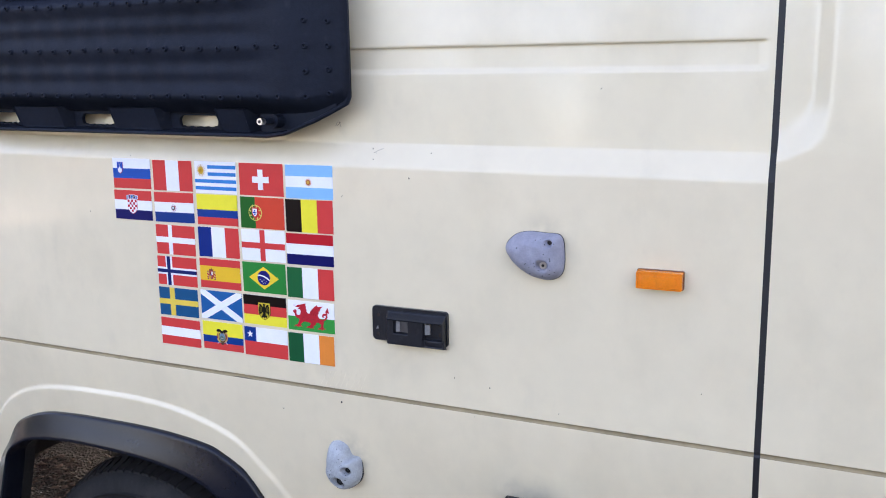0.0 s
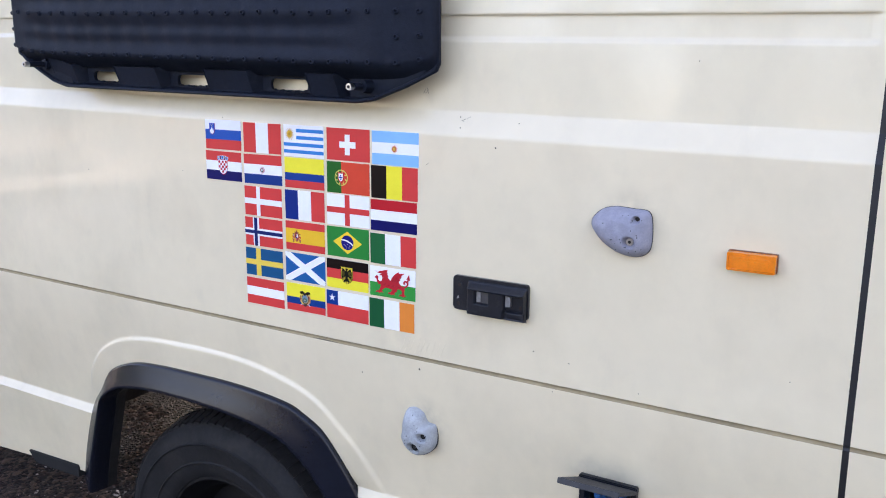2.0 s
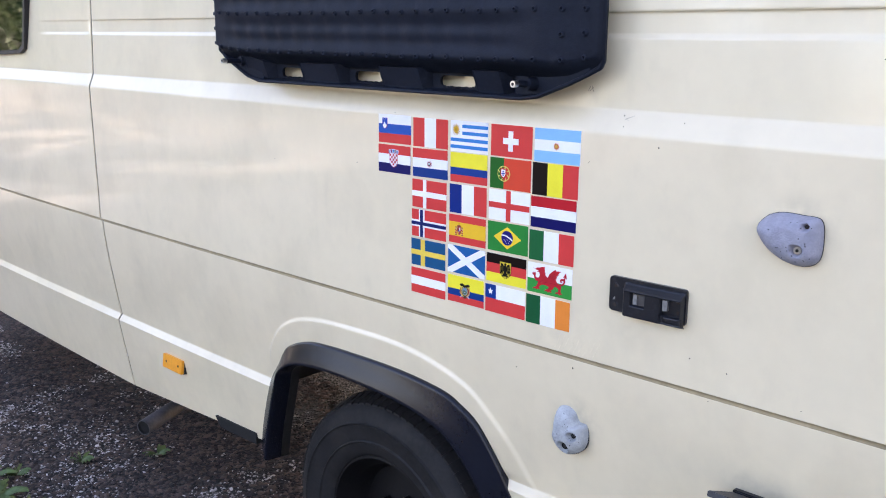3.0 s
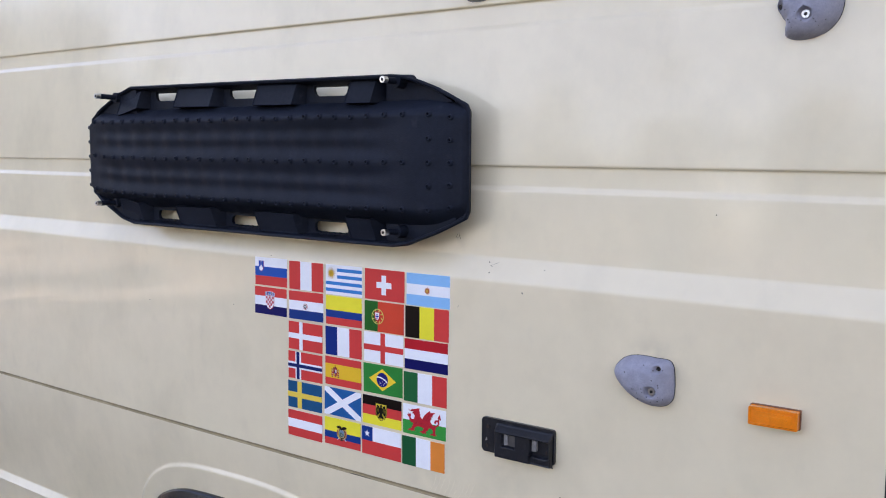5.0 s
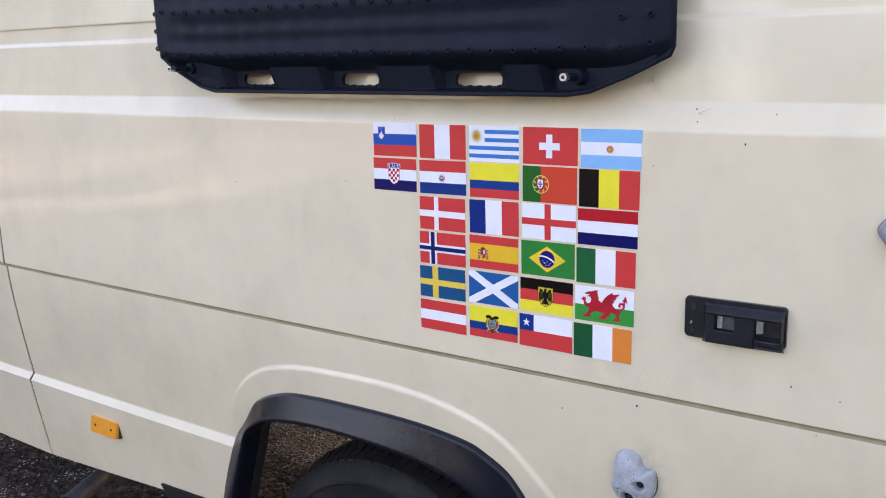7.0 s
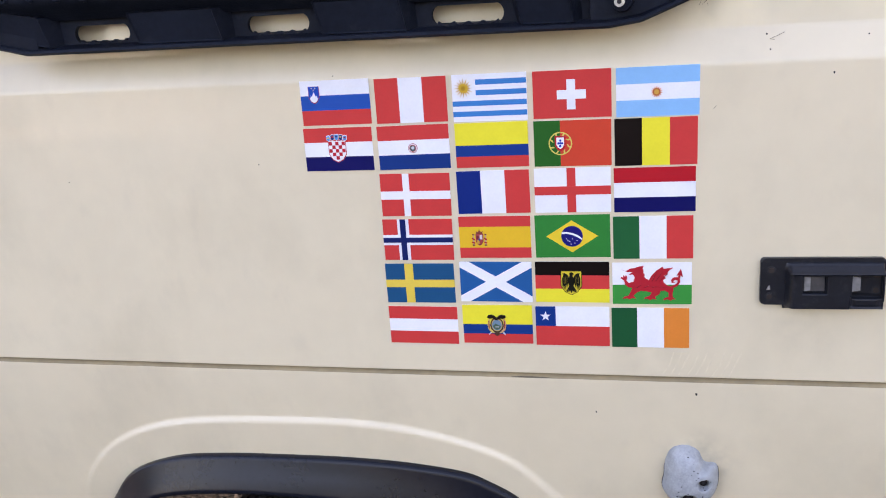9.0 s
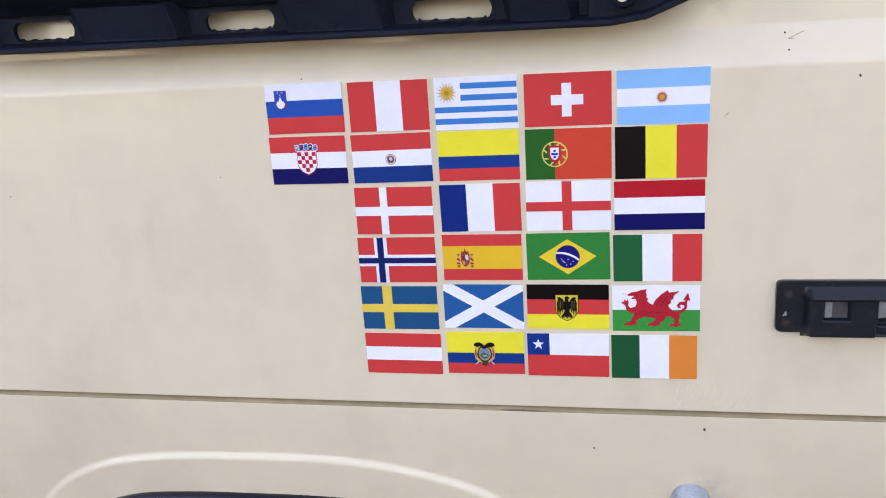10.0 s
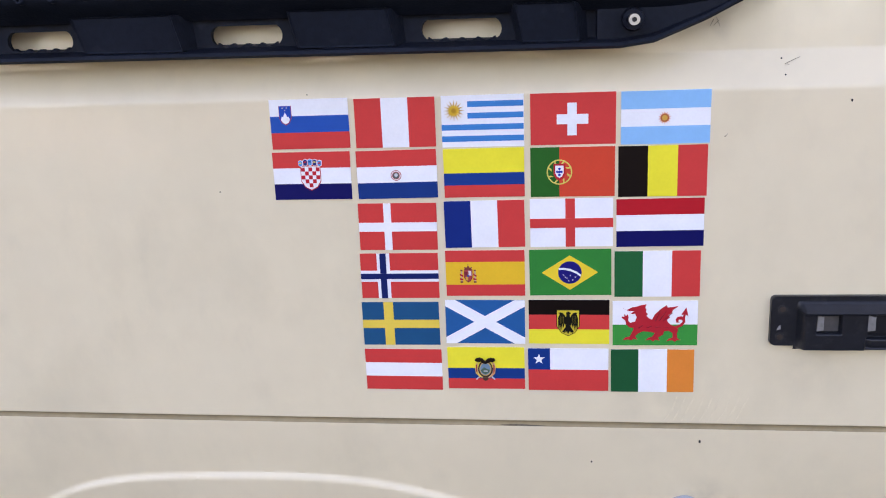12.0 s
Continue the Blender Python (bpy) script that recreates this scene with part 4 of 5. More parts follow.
    for c in CRESTS[0::2]:
        for k in range(25):
            spots.append((-1.078 + 0.0425 * k, c + 0.006 * math.sin(5.0 * k)))
    spots += [(x, c) for c in CRESTS for x in (-0.004, 0.038)]
    for x, c in spots:
        lo1 = max(float(board_low(x)) + 0.003, float(np.interp(x, [-1.1, -0.95, -0.10, 0.0, 0.07], [1.60, 1.588, 1.572, 1.572, 1.585])))
        hi1 = min(float(board_high(x)) - 0.003, float(np.interp(x, [-1.1, -0.95, -0.10, 0.0, 0.07], [1.83, 1.826, 1.815, 1.815, 1.80])))
        o = stud if first else stud.copy()
        if not first:
            scene.collection.objects.link(o)
        first = False
        o.matrix_basis = pose(x, float(deck_y(np.array(x), np.array(c))), lo1 + (hi1 - lo1) * c)
    for c in CRESTS:
        edge = stud.copy()
        scene.collection.objects.link(edge)
        edge.matrix_basis = pose(-1.110, -0.052, 1.612 + 0.2 * c) @ pose(0, 0, 0, 0, 0, -80)


make_board()


# ---- flag stickers ----
VINYL = {}


def vinyl(hexa):
    if hexa not in VINYL:
        VINYL[hexa] = material("vinyl_" + hexa, lin(hexa), 0.30, vary=0.06, scale=25, fine=300, bump=0.03, bump_scale=40, spec=0.14)
    return VINYL[hexa]


class Flag:
    """A sticker at its upper left corner x, z; u runs to the right and v down, both from 0 to 1."""

    def __init__(self, label, x, z, w, h, ground, turn=0.0):
        self.w, self.h = w, h
        self.ob = part("flag_sticker", prism([(0, 0), (w, 0), (w, -h), (0, -h)], 0.001, -0.0009), vinyl(ground))
        tagged(self.ob, label, "flag sticker", "flag stickers on the van")
        self.ob.matrix_basis = pose(x, skin_y(x, z), z, 0, turn, 0)

    def poly(self, pts, colour, layer=1, name="field"):
        part(name, prism([(u * self.w, -v * self.h) for u, v in pts], -0.0004, -0.0009 - 0.0004 * layer), vinyl(colour), self.ob)
        return self

    def rect(self, u0, v0, u1, v1, colour, layer=1, name="stripe"):
        return self.poly([(u0, v0), (u1, v0), (u1, v1), (u0, v1)], colour, layer, name)

    def disc(self, u, v, r, colour, layer=2, name="disc", squash=1.0, n=24):
        k = self.h / self.w
        return self.poly([(u + r * k * math.cos(2 * math.pi * i / n), v + r * squash * math.sin(2 * math.pi * i / n)) for i in range(n)], colour, layer, name)

    def star(self, u, v, r, inner, points, colour, layer=2, name="star"):
        k = self.h / self.w
        pts = []
        for i in range(2 * points):
            q = r if i % 2 == 0 else inner
            a = math.pi * i / points - math.pi / 2
            pts.append((u + q * k * math.cos(a), v + q * math.sin(a)))
        return self.poly(pts, colour, layer, name)

    def shield(self, u, v, w, h, colour, layer=2, name="shield"):
        return self.poly([(u - w, v - h), (u + w, v - h), (u + w, v + 0.25 * h), (u + 0.6 * w, v + 0.75 * h), (u, v + h), (u - 0.6 * w, v + 0.75 * h), (u - w, v + 0.25 * h)], colour, layer, name)

    def bands(self, colours, upright=False):
        edge = 0.0
        for c, t in colours:
            a, b = edge, edge + t
            edge = b
            self.rect(a, 0, b, 1, c) if upright else self.rect(0, a, 1, b, c)
        return self


W, R, R2, NAVY, BLU, YEL, GRN, BLK = "eff1f5", "de4340", "c62833", "0c1258", "003a9e", "f2e440", "0a7434", "150d0c"
T3 = 1 / 3
FLAG = {}
FLAG["slovenia"] = Flag("white, blue and red tricolour sticker with a shield", -0.5410, 1.4790, 0.1040, 0.0640, W, 0.09)
FLAG["peru"] = Flag("red and white upright-striped flag sticker", -0.4290, 1.4770, 0.1040, 0.0630, W, 0.17)
FLAG["uruguay"] = Flag("white flag sticker with blue stripes and a golden sun", -0.3170, 1.4770, 0.1040, 0.0650, W, 0.21)
FLAG["switzerland"] = Flag("red flag sticker with a white cross", -0.2050, 1.4760, 0.1050, 0.0640, R, 0.31)
FLAG["argentina"] = Flag("pale blue and white flag sticker with a small sun", -0.0940, 1.4750, 0.1070, 0.0650, W, 0.17)
FLAG["croatia"] = Flag("red, white and blue flag sticker with a chequered shield", -0.5430, 1.4110, 0.1040, 0.0630, W, 0.30)
FLAG["paraguay"] = Flag("red, white and blue flag sticker with a round seal", -0.4310, 1.4100, 0.1050, 0.0630, W, -0.33)
FLAG["colombia"] = Flag("yellow, blue and red striped flag sticker", -0.3170, 1.4100, 0.1030, 0.0630, W, -0.02)
FLAG["portugal"] = Flag("green and red flag sticker with a yellow ringed shield", -0.2060, 1.4090, 0.1050, 0.0630, W, 0.31)
FLAG["belgium"] = Flag("black, yellow and red upright-striped flag sticker", -0.0970, 1.4080, 0.1080, 0.0640, W, 0.10)
FLAG["denmark"] = Flag("red flag sticker with a white offset cross", -0.4330, 1.3410, 0.1040, 0.0630, R, 0.28)
FLAG["france"] = Flag("blue, white and red upright-striped flag sticker", -0.3190, 1.3420, 0.1040, 0.0620, W, -0.27)
FLAG["england"] = Flag("white flag sticker with a red cross", -0.2080, 1.3430, 0.1050, 0.0630, W, -0.02)
FLAG["netherlands"] = Flag("red, white and dark blue striped flag sticker", -0.0990, 1.3410, 0.1080, 0.0620, W, -0.18)
FLAG["norway"] = Flag("red flag sticker with a blue cross edged white", -0.4350, 1.2730, 0.1050, 0.0620, R, 0.03)
FLAG["spain"] = Flag("red and golden flag sticker with a small crest", -0.3200, 1.2760, 0.1040, 0.0620, W, 0.05)
FLAG["brazil"] = Flag("green flag sticker with a yellow diamond and blue disc", -0.2100, 1.2760, 0.1050, 0.0620, "008238", -0.34)
FLAG["italy"] = Flag("green, white and red upright-striped flag sticker", -0.1010, 1.2730, 0.1070, 0.0610, W, -0.20)
FLAG["sweden"] = Flag("blue flag sticker with a yellow offset cross", -0.4370, 1.2050, 0.1050, 0.0610, "00527c", -0.15)
FLAG["scotland"] = Flag("blue flag sticker with a white diagonal cross", -0.3230, 1.2080, 0.1060, 0.0610, "005c98", 0.29)
FLAG["germany"] = Flag("black, red and yellow flag sticker with a crest", -0.2120, 1.2080, 0.1050, 0.0610, W, 0.19)
FLAG["wales"] = Flag("white and green flag sticker with a red emblem", -0.1030, 1.2060, 0.1080, 0.0610, W, -0.24)
FLAG["austria"] = Flag("red, white and red striped flag sticker", -0.4370, 1.1380, 0.1060, 0.0590, W, 0.21)
FLAG["ecuador"] = Flag("yellow, blue and red flag sticker with a crest", -0.3230, 1.1410, 0.1040, 0.0600, W, -0.25)
FLAG["chile"] = Flag("white and red flag sticker with a star on blue", -0.2140, 1.1400, 0.1060, 0.0600, W, 0.08)
FLAG["ireland"] = Flag("green, white and orange upright-striped flag sticker", -0.1050, 1.1390, 0.1070, 0.0600, W, -0.26)

f = FLAG["slovenia"].bands(((W, T3), ("0052aa", T3), (R, T3)))
f.shield(0.20, 0.32, 0.080, 0.195, "9a3040", 2).shield(0.20, 0.31, 0.074, 0.182, "0a4cb0", 3)
f.poly([(0.142, 0.40), (0.158, 0.335), (0.172, 0.35), (0.20, 0.25), (0.228, 0.35), (0.242, 0.335), (0.258, 0.40), (0.236, 0.46), (0.20, 0.49), (0.164, 0.46)], W, 4, "emblem")
for k in (-1, 0, 1):
    f.disc(0.20 + 0.028 * k, 0.165 + (0.045 if k == 0 else 0), 0.012, "d8d0a0", 4, n=8)
FLAG["peru"].bands(((R, T3), (W, T3), (R, T3)), True)
f = FLAG["uruguay"]
for k in range(4):
    f.rect(0.32 if k < 2 else 0.0, 0.115 + 0.222 * k, 0.995, 0.225 + 0.222 * k, "1c82c8")
f.star(0.155, 0.29, 0.20, 0.085, 16, "d2a236", 2, "sun").disc(0.155, 0.29, 0.095, "d8ad3c", 3)
f.disc(0.155, 0.29, 0.05, "b98a2c", 4)
FLAG["switzerland"].rect(0.435, 0.19, 0.545, 0.82, W, 2, "cross").rect(0.31, 0.41, 0.68, 0.60, W, 3, "cross")
f = FLAG["argentina"].rect(0, 0, 1, 0.335, "7fbfec").rect(0, 0.665, 1, 1, "7fbfec")
f.star(0.49, 0.51, 0.12, 0.075, 14, "e9a890", 2, "sun").disc(0.49, 0.51, 0.078, "b9663e", 3).disc(0.49, 0.51, 0.05, "d9a54e", 4)
f = FLAG["croatia"].bands(((R, T3), (W, T3), (NAVY, T3)))
f.shield(0.485, 0.55, 0.130, 0.26, R2, 2).shield(0.485, 0.545, 0.122, 0.245, W, 3)
for i in range(5):
    for j in range(5):
        if (i + j) % 2 == 0 and not (j == 4 and i in (0, 4)):
            f.rect(0.366 + 0.0476 * i, 0.32 + 0.083 * j, 0.4136 + 0.0476 * i, 0.403 + 0.083 * j, R2, 4, "checker")
for k, (c, d) in enumerate((("3f94cf", "f0d060"), ("2a3272", R2), ("3f94cf", "2a3272"), ("2a3272", "d8c46a"), ("3f94cf", R2))):
    u, v = 0.363 + 0.061 * k, 0.03 * (1 - ((k - 2) / 2) ** 2)
    f.poly([(u - 0.030, 0.185 - v), (u, 0.165 - v), (u + 0.030, 0.185 - v), (u + 0.026, 0.285 - v / 2), (u, 0.305 - v / 2), (u - 0.026, 0.285 - v / 2)], W, 3, "crown_edge")
    f.poly([(u - 0.026, 0.195 - v), (u, 0.178 - v), (u + 0.026, 0.195 - v), (u + 0.022, 0.278 - v / 2), (u, 0.296 - v / 2), (u - 0.022, 0.278 - v / 2)], c, 4, "crown_field")
    f.rect(u - 0.014, 0.215 - v, u + 0.014, 0.245 - v, d, 5, "crown_charge")
f = FLAG["paraguay"].bands(((R, T3), (W, T3), ("00367c", T3)))
f.disc(0.49, 0.52, 0.11, "b95a5a", 2).disc(0.49, 0.52, 0.096, W, 3).disc(0.49, 0.52, 0.082, "c06a6a", 4).disc(0.49, 0.52, 0.066, "56605e", 5).disc(0.493, 0.51, 0.036, "c9d2d6", 6, n=10)
FLAG["colombia"].bands(((YEL, 0.5), ("003a86", 0.25), (R, 0.25)))
f = FLAG["portugal"].rect(0, 0, 0.345, 1, "0f6226").rect(0.345, 0, 1, 1, "e04a34")
k = f.h / f.w
f.disc(0.345, 0.5, 0.255, "d8cf6a", 2)
for way, tone in ((1, "0f6226"), (-1, "e04a34")):
    f.poly([(0.345 - way * 0.228 * k * math.sin(math.pi * i / 16), 0.5 - 0.228 * math.cos(math.pi * i / 16)) for i in range(17)], tone, 3, "half_disc")
for i in range(8):
    a = math.pi * (i + 0.5) / 4
    f.poly([(0.345 + q * k * math.cos(a + d), 0.5 + q * math.sin(a + d)) for q, d in ((0.15, -0.30), (0.235, -0.06), (0.235, 0.06), (0.17, 0.0))], "d8cf6a", 4, "armilla_bar")
f.shield(0.345, 0.5, 0.07, 0.17, R2, 5).shield(0.345, 0.49, 0.05, 0.125, W, 6)
for du, dv in ((0, 0), (-0.025, 0), (0.025, 0), (0, -0.06), (0, 0.06)):
    f.disc(0.345 + du, 0.49 + dv, 0.026, "1b3fae", 7, n=10)
FLAG["belgium"].bands(((BLK, 0.335), (YEL, 0.335), (R, 0.33)), True)
FLAG["denmark"].rect(0.325, 0, 0.42, 1, W, 1, "cross").rect(0, 0.41, 1, 0.60, W, 2, "cross")
FLAG["france"].bands((("002a78", T3), (W, T3), (R, T3)), True)
FLAG["england"].rect(0.43, 0, 0.545, 1, R, 1, "cross").rect(0, 0.41, 1, 0.60, R, 2, "cross")
FLAG["netherlands"].bands((("c4232c", T3), (W, T3), (NAVY, T3)))
f = FLAG["norway"].rect(0.215, 0, 0.38, 1, W, 1, "cross").rect(0, 0.38, 1, 0.63, W, 2, "cross")
f.rect(0.255, 0, 0.335, 1, "10235e", 3, "cross").rect(0, 0.445, 1, 0.565, "10235e", 4, "cross")
f = FLAG["spain"].bands(((R, 0.25), ("f0bd35", 0.5), (R, 0.25)))
f.shield(0.285, 0.555, 0.054, 0.145, "8e3340", 2).shield(0.285, 0.55, 0.046, 0.125, "b5474a", 3)
f.rect(0.290, 0.44, 0.326, 0.545, "ded3d6", 4, "emblem").rect(0.246, 0.46, 0.278, 0.54, "7e2c3a", 4, "emblem").rect(0.250, 0.57, 0.282, 0.65, "d9a24a", 4, "emblem").disc(0.285, 0.55, 0.028, "4a4a86", 5, n=10)
f.poly([(0.243, 0.41), (0.236, 0.355), (0.262, 0.375), (0.285, 0.325), (0.308, 0.375), (0.334, 0.355), (0.327, 0.41)], "8d4638", 3, "crown").rect(0.281, 0.30, 0.289, 0.34, "8d4638", 3, "crown")
for u in (0.192, 0.362):
    f.rect(u, 0.44, u + 0.016, 0.68, "b9a59a", 2, "pillar").rect(u - 0.008, 0.67, u + 0.026, 0.71, "8d5a3c", 3, "pillar_foot").rect(u - 0.006, 0.42, u + 0.022, 0.45, "8d4638", 3, "pillar_head")
    f.poly([(u - 0.014, 0.50), (u + 0.028, 0.54), (u + 0.028, 0.58), (u - 0.014, 0.54)], R2, 3, "ribbon").poly([(u - 0.014, 0.60), (u + 0.028, 0.62), (u + 0.028, 0.65), (u - 0.014, 0.64)], R2, 3, "ribbon")
f = FLAG["brazil"].poly([(0.15, 0.5), (0.495, 0.13), (0.84, 0.5), (0.495, 0.88)], "f0ce3c", 1, "diamond").disc(0.495, 0.5, 0.245, "1a1a70", 2)
f.poly([(0.36, 0.40), (0.42, 0.395), (0.50, 0.42), (0.58, 0.48), (0.632, 0.55), (0.625, 0.59), (0.57, 0.52), (0.50, 0.465), (0.42, 0.435), (0.36, 0.44)], W, 3, "band")
for u, v in ((0.42, 0.55), (0.46, 0.62), (0.50, 0.56), (0.53, 0.66), (0.56, 0.60), (0.48, 0.68), (0.44, 0.60)):
    f.disc(u, v, 0.012, W, 3, "star", n=6)
FLAG["italy"].bands((("006036", T3), (W, 0.34), (R, 0.33)), True)
FLAG["sweden"].rect(0.285, 0, 0.41, 1, "eccb55", 1, "cross").rect(0, 0.41, 1, 0.60, "eccb55", 2, "cross")
FLAG["scotland"].poly([(0, 0), (0.13, 0), (1, 0.86), (1, 1), (0.87, 1), (0, 0.14)], W, 1, "saltire").poly([(0.87, 0), (1, 0), (1, 0.14), (0.13, 1), (0, 1), (0, 0.86)], W, 2, "saltire")
f = FLAG["germany"].bands(((BLK, T3), (R, T3), (YEL, T3)))
f.shield(0.49, 0.52, 0.145, 0.30, "2a2412", 2).shield(0.49, 0.52, 0.135, 0.285, "dcc640", 3)
f.poly([(0.470, 0.33), (0.462, 0.29), (0.478, 0.26), (0.50, 0.255), (0.515, 0.275), (0.532, 0.30), (0.510, 0.31), (0.512, 0.36), (0.528, 0.42), (0.530, 0.54), (0.512, 0.62), (0.528, 0.74), (0.505, 0.71), (0.49, 0.77), (0.475, 0.71), (0.452, 0.74), (0.468, 0.62), (0.450, 0.54), (0.452, 0.42)], "191914", 4, "emblem")
for sg in (-1, 1):
    u = 0.49
    f.poly([(u + sg * 0.022, 0.42), (u + sg * 0.038, 0.35), (u + sg * 0.060, 0.30), (u + sg * 0.090, 0.275), (u + sg * 0.122, 0.285), (u + sg * 0.104, 0.315), (u + sg * 0.124, 0.40), (u + sg * 0.122, 0.58), (u + sg * 0.112, 0.67), (u + sg * 0.106, 0.56), (u + sg * 0.098, 0.70),
            (u + sg * 0.088, 0.56), (u + sg * 0.079, 0.69), (u + sg * 0.070, 0.54), (u + sg * 0.060, 0.64), (u + sg * 0.040, 0.52), (u + sg * 0.030, 0.54)], "191914", 4, "emblem_side")
    f.poly([(u + sg * 0.020, 0.56), (u + sg * 0.045, 0.64), (u + sg * 0.074, 0.72), (u + sg * 0.056, 0.73), (u + sg * 0.050, 0.76), (u + sg * 0.036, 0.70), (u + sg * 0.014, 0.62)], "191914", 5, "emblem_foot")
    for k in range(3):
        f.poly([(u + sg * (0.052 + 0.021 * k), 0.36), (u + sg * (0.055 + 0.021 * k), 0.36), (u + sg * (0.062 + 0.018 * k), 0.53), (u + sg * (0.059 + 0.018 * k), 0.53)], "8a7c2a", 5, "emblem_line")
f = FLAG["wales"].rect(0, 0.53, 1, 1, "0c9440")
f.poly([(0.12, 0.16), (0.17, 0.20), (0.23, 0.14), (0.28, 0.13), (0.34, 0.09), (0.40, 0.075), (0.385, 0.14), (0.40, 0.20), (0.39, 0.24), (0.415, 0.29), (0.40, 0.33), (0.425, 0.38), (0.465, 0.42), (0.50, 0.30), (0.56, 0.19), (0.637, 0.095),
        (0.65, 0.15), (0.77, 0.12), (0.71, 0.20), (0.694, 0.27), (0.655, 0.31), (0.675, 0.37), (0.64, 0.42), (0.655, 0.48), (0.69, 0.54), (0.745, 0.57)] + [(0.775, 0.64), (0.76, 0.74), (0.765, 0.83), (0.805, 0.88), (0.76, 0.88),
        (0.74, 0.92), (0.70, 0.88), (0.637, 0.905), (0.66, 0.85), (0.71, 0.82), (0.71, 0.72), (0.66, 0.67), (0.61, 0.68), (0.595, 0.76), (0.54, 0.82), (0.56, 0.89), (0.51, 0.87), (0.48, 0.91), (0.45, 0.87), (0.394, 0.88), (0.42, 0.83),
        (0.47, 0.80), (0.50, 0.72), (0.44, 0.69)] + [(0.36, 0.68), (0.31, 0.72), (0.266, 0.79), (0.30, 0.87), (0.25, 0.85), (0.22, 0.89), (0.19, 0.86), (0.12, 0.88), (0.15, 0.82), (0.20, 0.80), (0.235, 0.69), (0.25, 0.60), (0.20, 0.59),
        (0.16, 0.52), (0.15, 0.43), (0.105, 0.37), (0.12, 0.34), (0.135, 0.36), (0.14, 0.29), (0.16, 0.34), (0.175, 0.29), (0.19, 0.36), (0.18, 0.43), (0.21, 0.49), (0.265, 0.46), (0.285, 0.36), (0.265, 0.28), (0.21, 0.29), (0.26, 0.22), (0.19, 0.22)], "bf2a34", 2, "emblem")
f.poly([(0.74, 0.56), (0.79, 0.53), (0.825, 0.47), (0.82, 0.42), (0.785, 0.41), (0.77, 0.45), (0.79, 0.48), (0.75, 0.48), (0.742, 0.42), (0.765, 0.36), (0.81, 0.345), (0.825, 0.36), (0.84, 0.30), (0.81, 0.31), (0.865, 0.15), (0.89, 0.34), (0.86, 0.30),
        (0.85, 0.39), (0.855, 0.47), (0.82, 0.56), (0.765, 0.61)], "bf2a34", 3, "emblem_tail")
for k in range(3):
    f.poly([(0.50 + 0.045 * k, 0.44), (0.56 + 0.07 * k, 0.22 - 0.02 * k + 0.02 * k * k), (0.565 + 0.07 * k, 0.225 - 0.02 * k + 0.02 * k * k), (0.51 + 0.045 * k, 0.445)], "7c1a26", 3, "emblem_rib")
for k in range(4):
    f.poly([(0.30 + 0.10 * k, 0.60 - 0.01 * k), (0.36 + 0.10 * k, 0.53 + 0.02 * k), (0.365 + 0.10 * k, 0.54 + 0.02 * k), (0.31 + 0.10 * k, 0.615 - 0.01 * k)], "8a1e2a", 3, "emblem_line")
FLAG["austria"].bands(((R, T3), (W, T3), (R, T3)))
f = FLAG["ecuador"].bands(((YEL, 0.5), ("003a80", 0.25), (R, 0.25)))
f.disc(0.49, 0.52, 0.165, "4a3a2a", 2, squash=1.25).disc(0.49, 0.515, 0.135, "c9a86a", 3, squash=1.22).disc(0.49, 0.515, 0.118, "6d8ea4", 4, squash=1.2).poly([(0.43, 0.54), (0.475, 0.47), (0.50, 0.50), (0.55, 0.54), (0.53, 0.60), (0.49, 0.64), (0.45, 0.60)], "4d6a5a", 5, "emblem").rect(0.47, 0.55, 0.52, 0.57, "c8ccd0", 6, "emblem")
for sg in (-1, 1):
    u = 0.49
    f.poly([(u, 0.33), (u + sg * 0.03, 0.27), (u + sg * 0.07, 0.245), (u + sg * 0.12, 0.26), (u + sg * 0.135, 0.31), (u + sg * 0.10, 0.345), (u + sg * 0.05, 0.335), (u + sg * 0.015, 0.385), (u, 0.385)], "211a16", 6 + (sg > 0), "emblem_side")
    f.poly([(u + sg * 0.085, 0.36), (u + sg * 0.12, 0.37), (u + sg * 0.135, 0.48), (u + sg * 0.125, 0.62), (u + sg * 0.075, 0.71), (u + sg * 0.03, 0.73), (u + sg * 0.09, 0.62), (u + sg * 0.105, 0.48)], "e0c46a" if sg < 0 else "d8a878", 5, "emblem_banner")
    f.poly([(u + sg * 0.105, 0.40), (u + sg * 0.118, 0.41), (u + sg * 0.122, 0.55), (u + sg * 0.105, 0.62)], "a83a38", 6, "emblem_banner")
    f.poly([(u + sg * 0.09, 0.70), (u + sg * 0.125, 0.76), (u + sg * 0.118, 0.775), (u + sg * 0.08, 0.72)], "c9cdd6", 5, "emblem_tip")
f.poly([(0.45, 0.72), (0.53, 0.72), (0.52, 0.78), (0.49, 0.80), (0.46, 0.78)], "5a3a30", 5, "emblem")
FLAG["chile"].rect(0, 0, 1, 0.5, W).rect(0, 0.5, 1, 1, R).rect(0, 0, 0.275, 0.5, "003680", 2, "canton").star(0.137, 0.25, 0.13, 0.052, 5, W, 3)
FLAG["ireland"].bands((("005532", T3), (W, 0.345), ("ee8a3c", 0.322)), True)


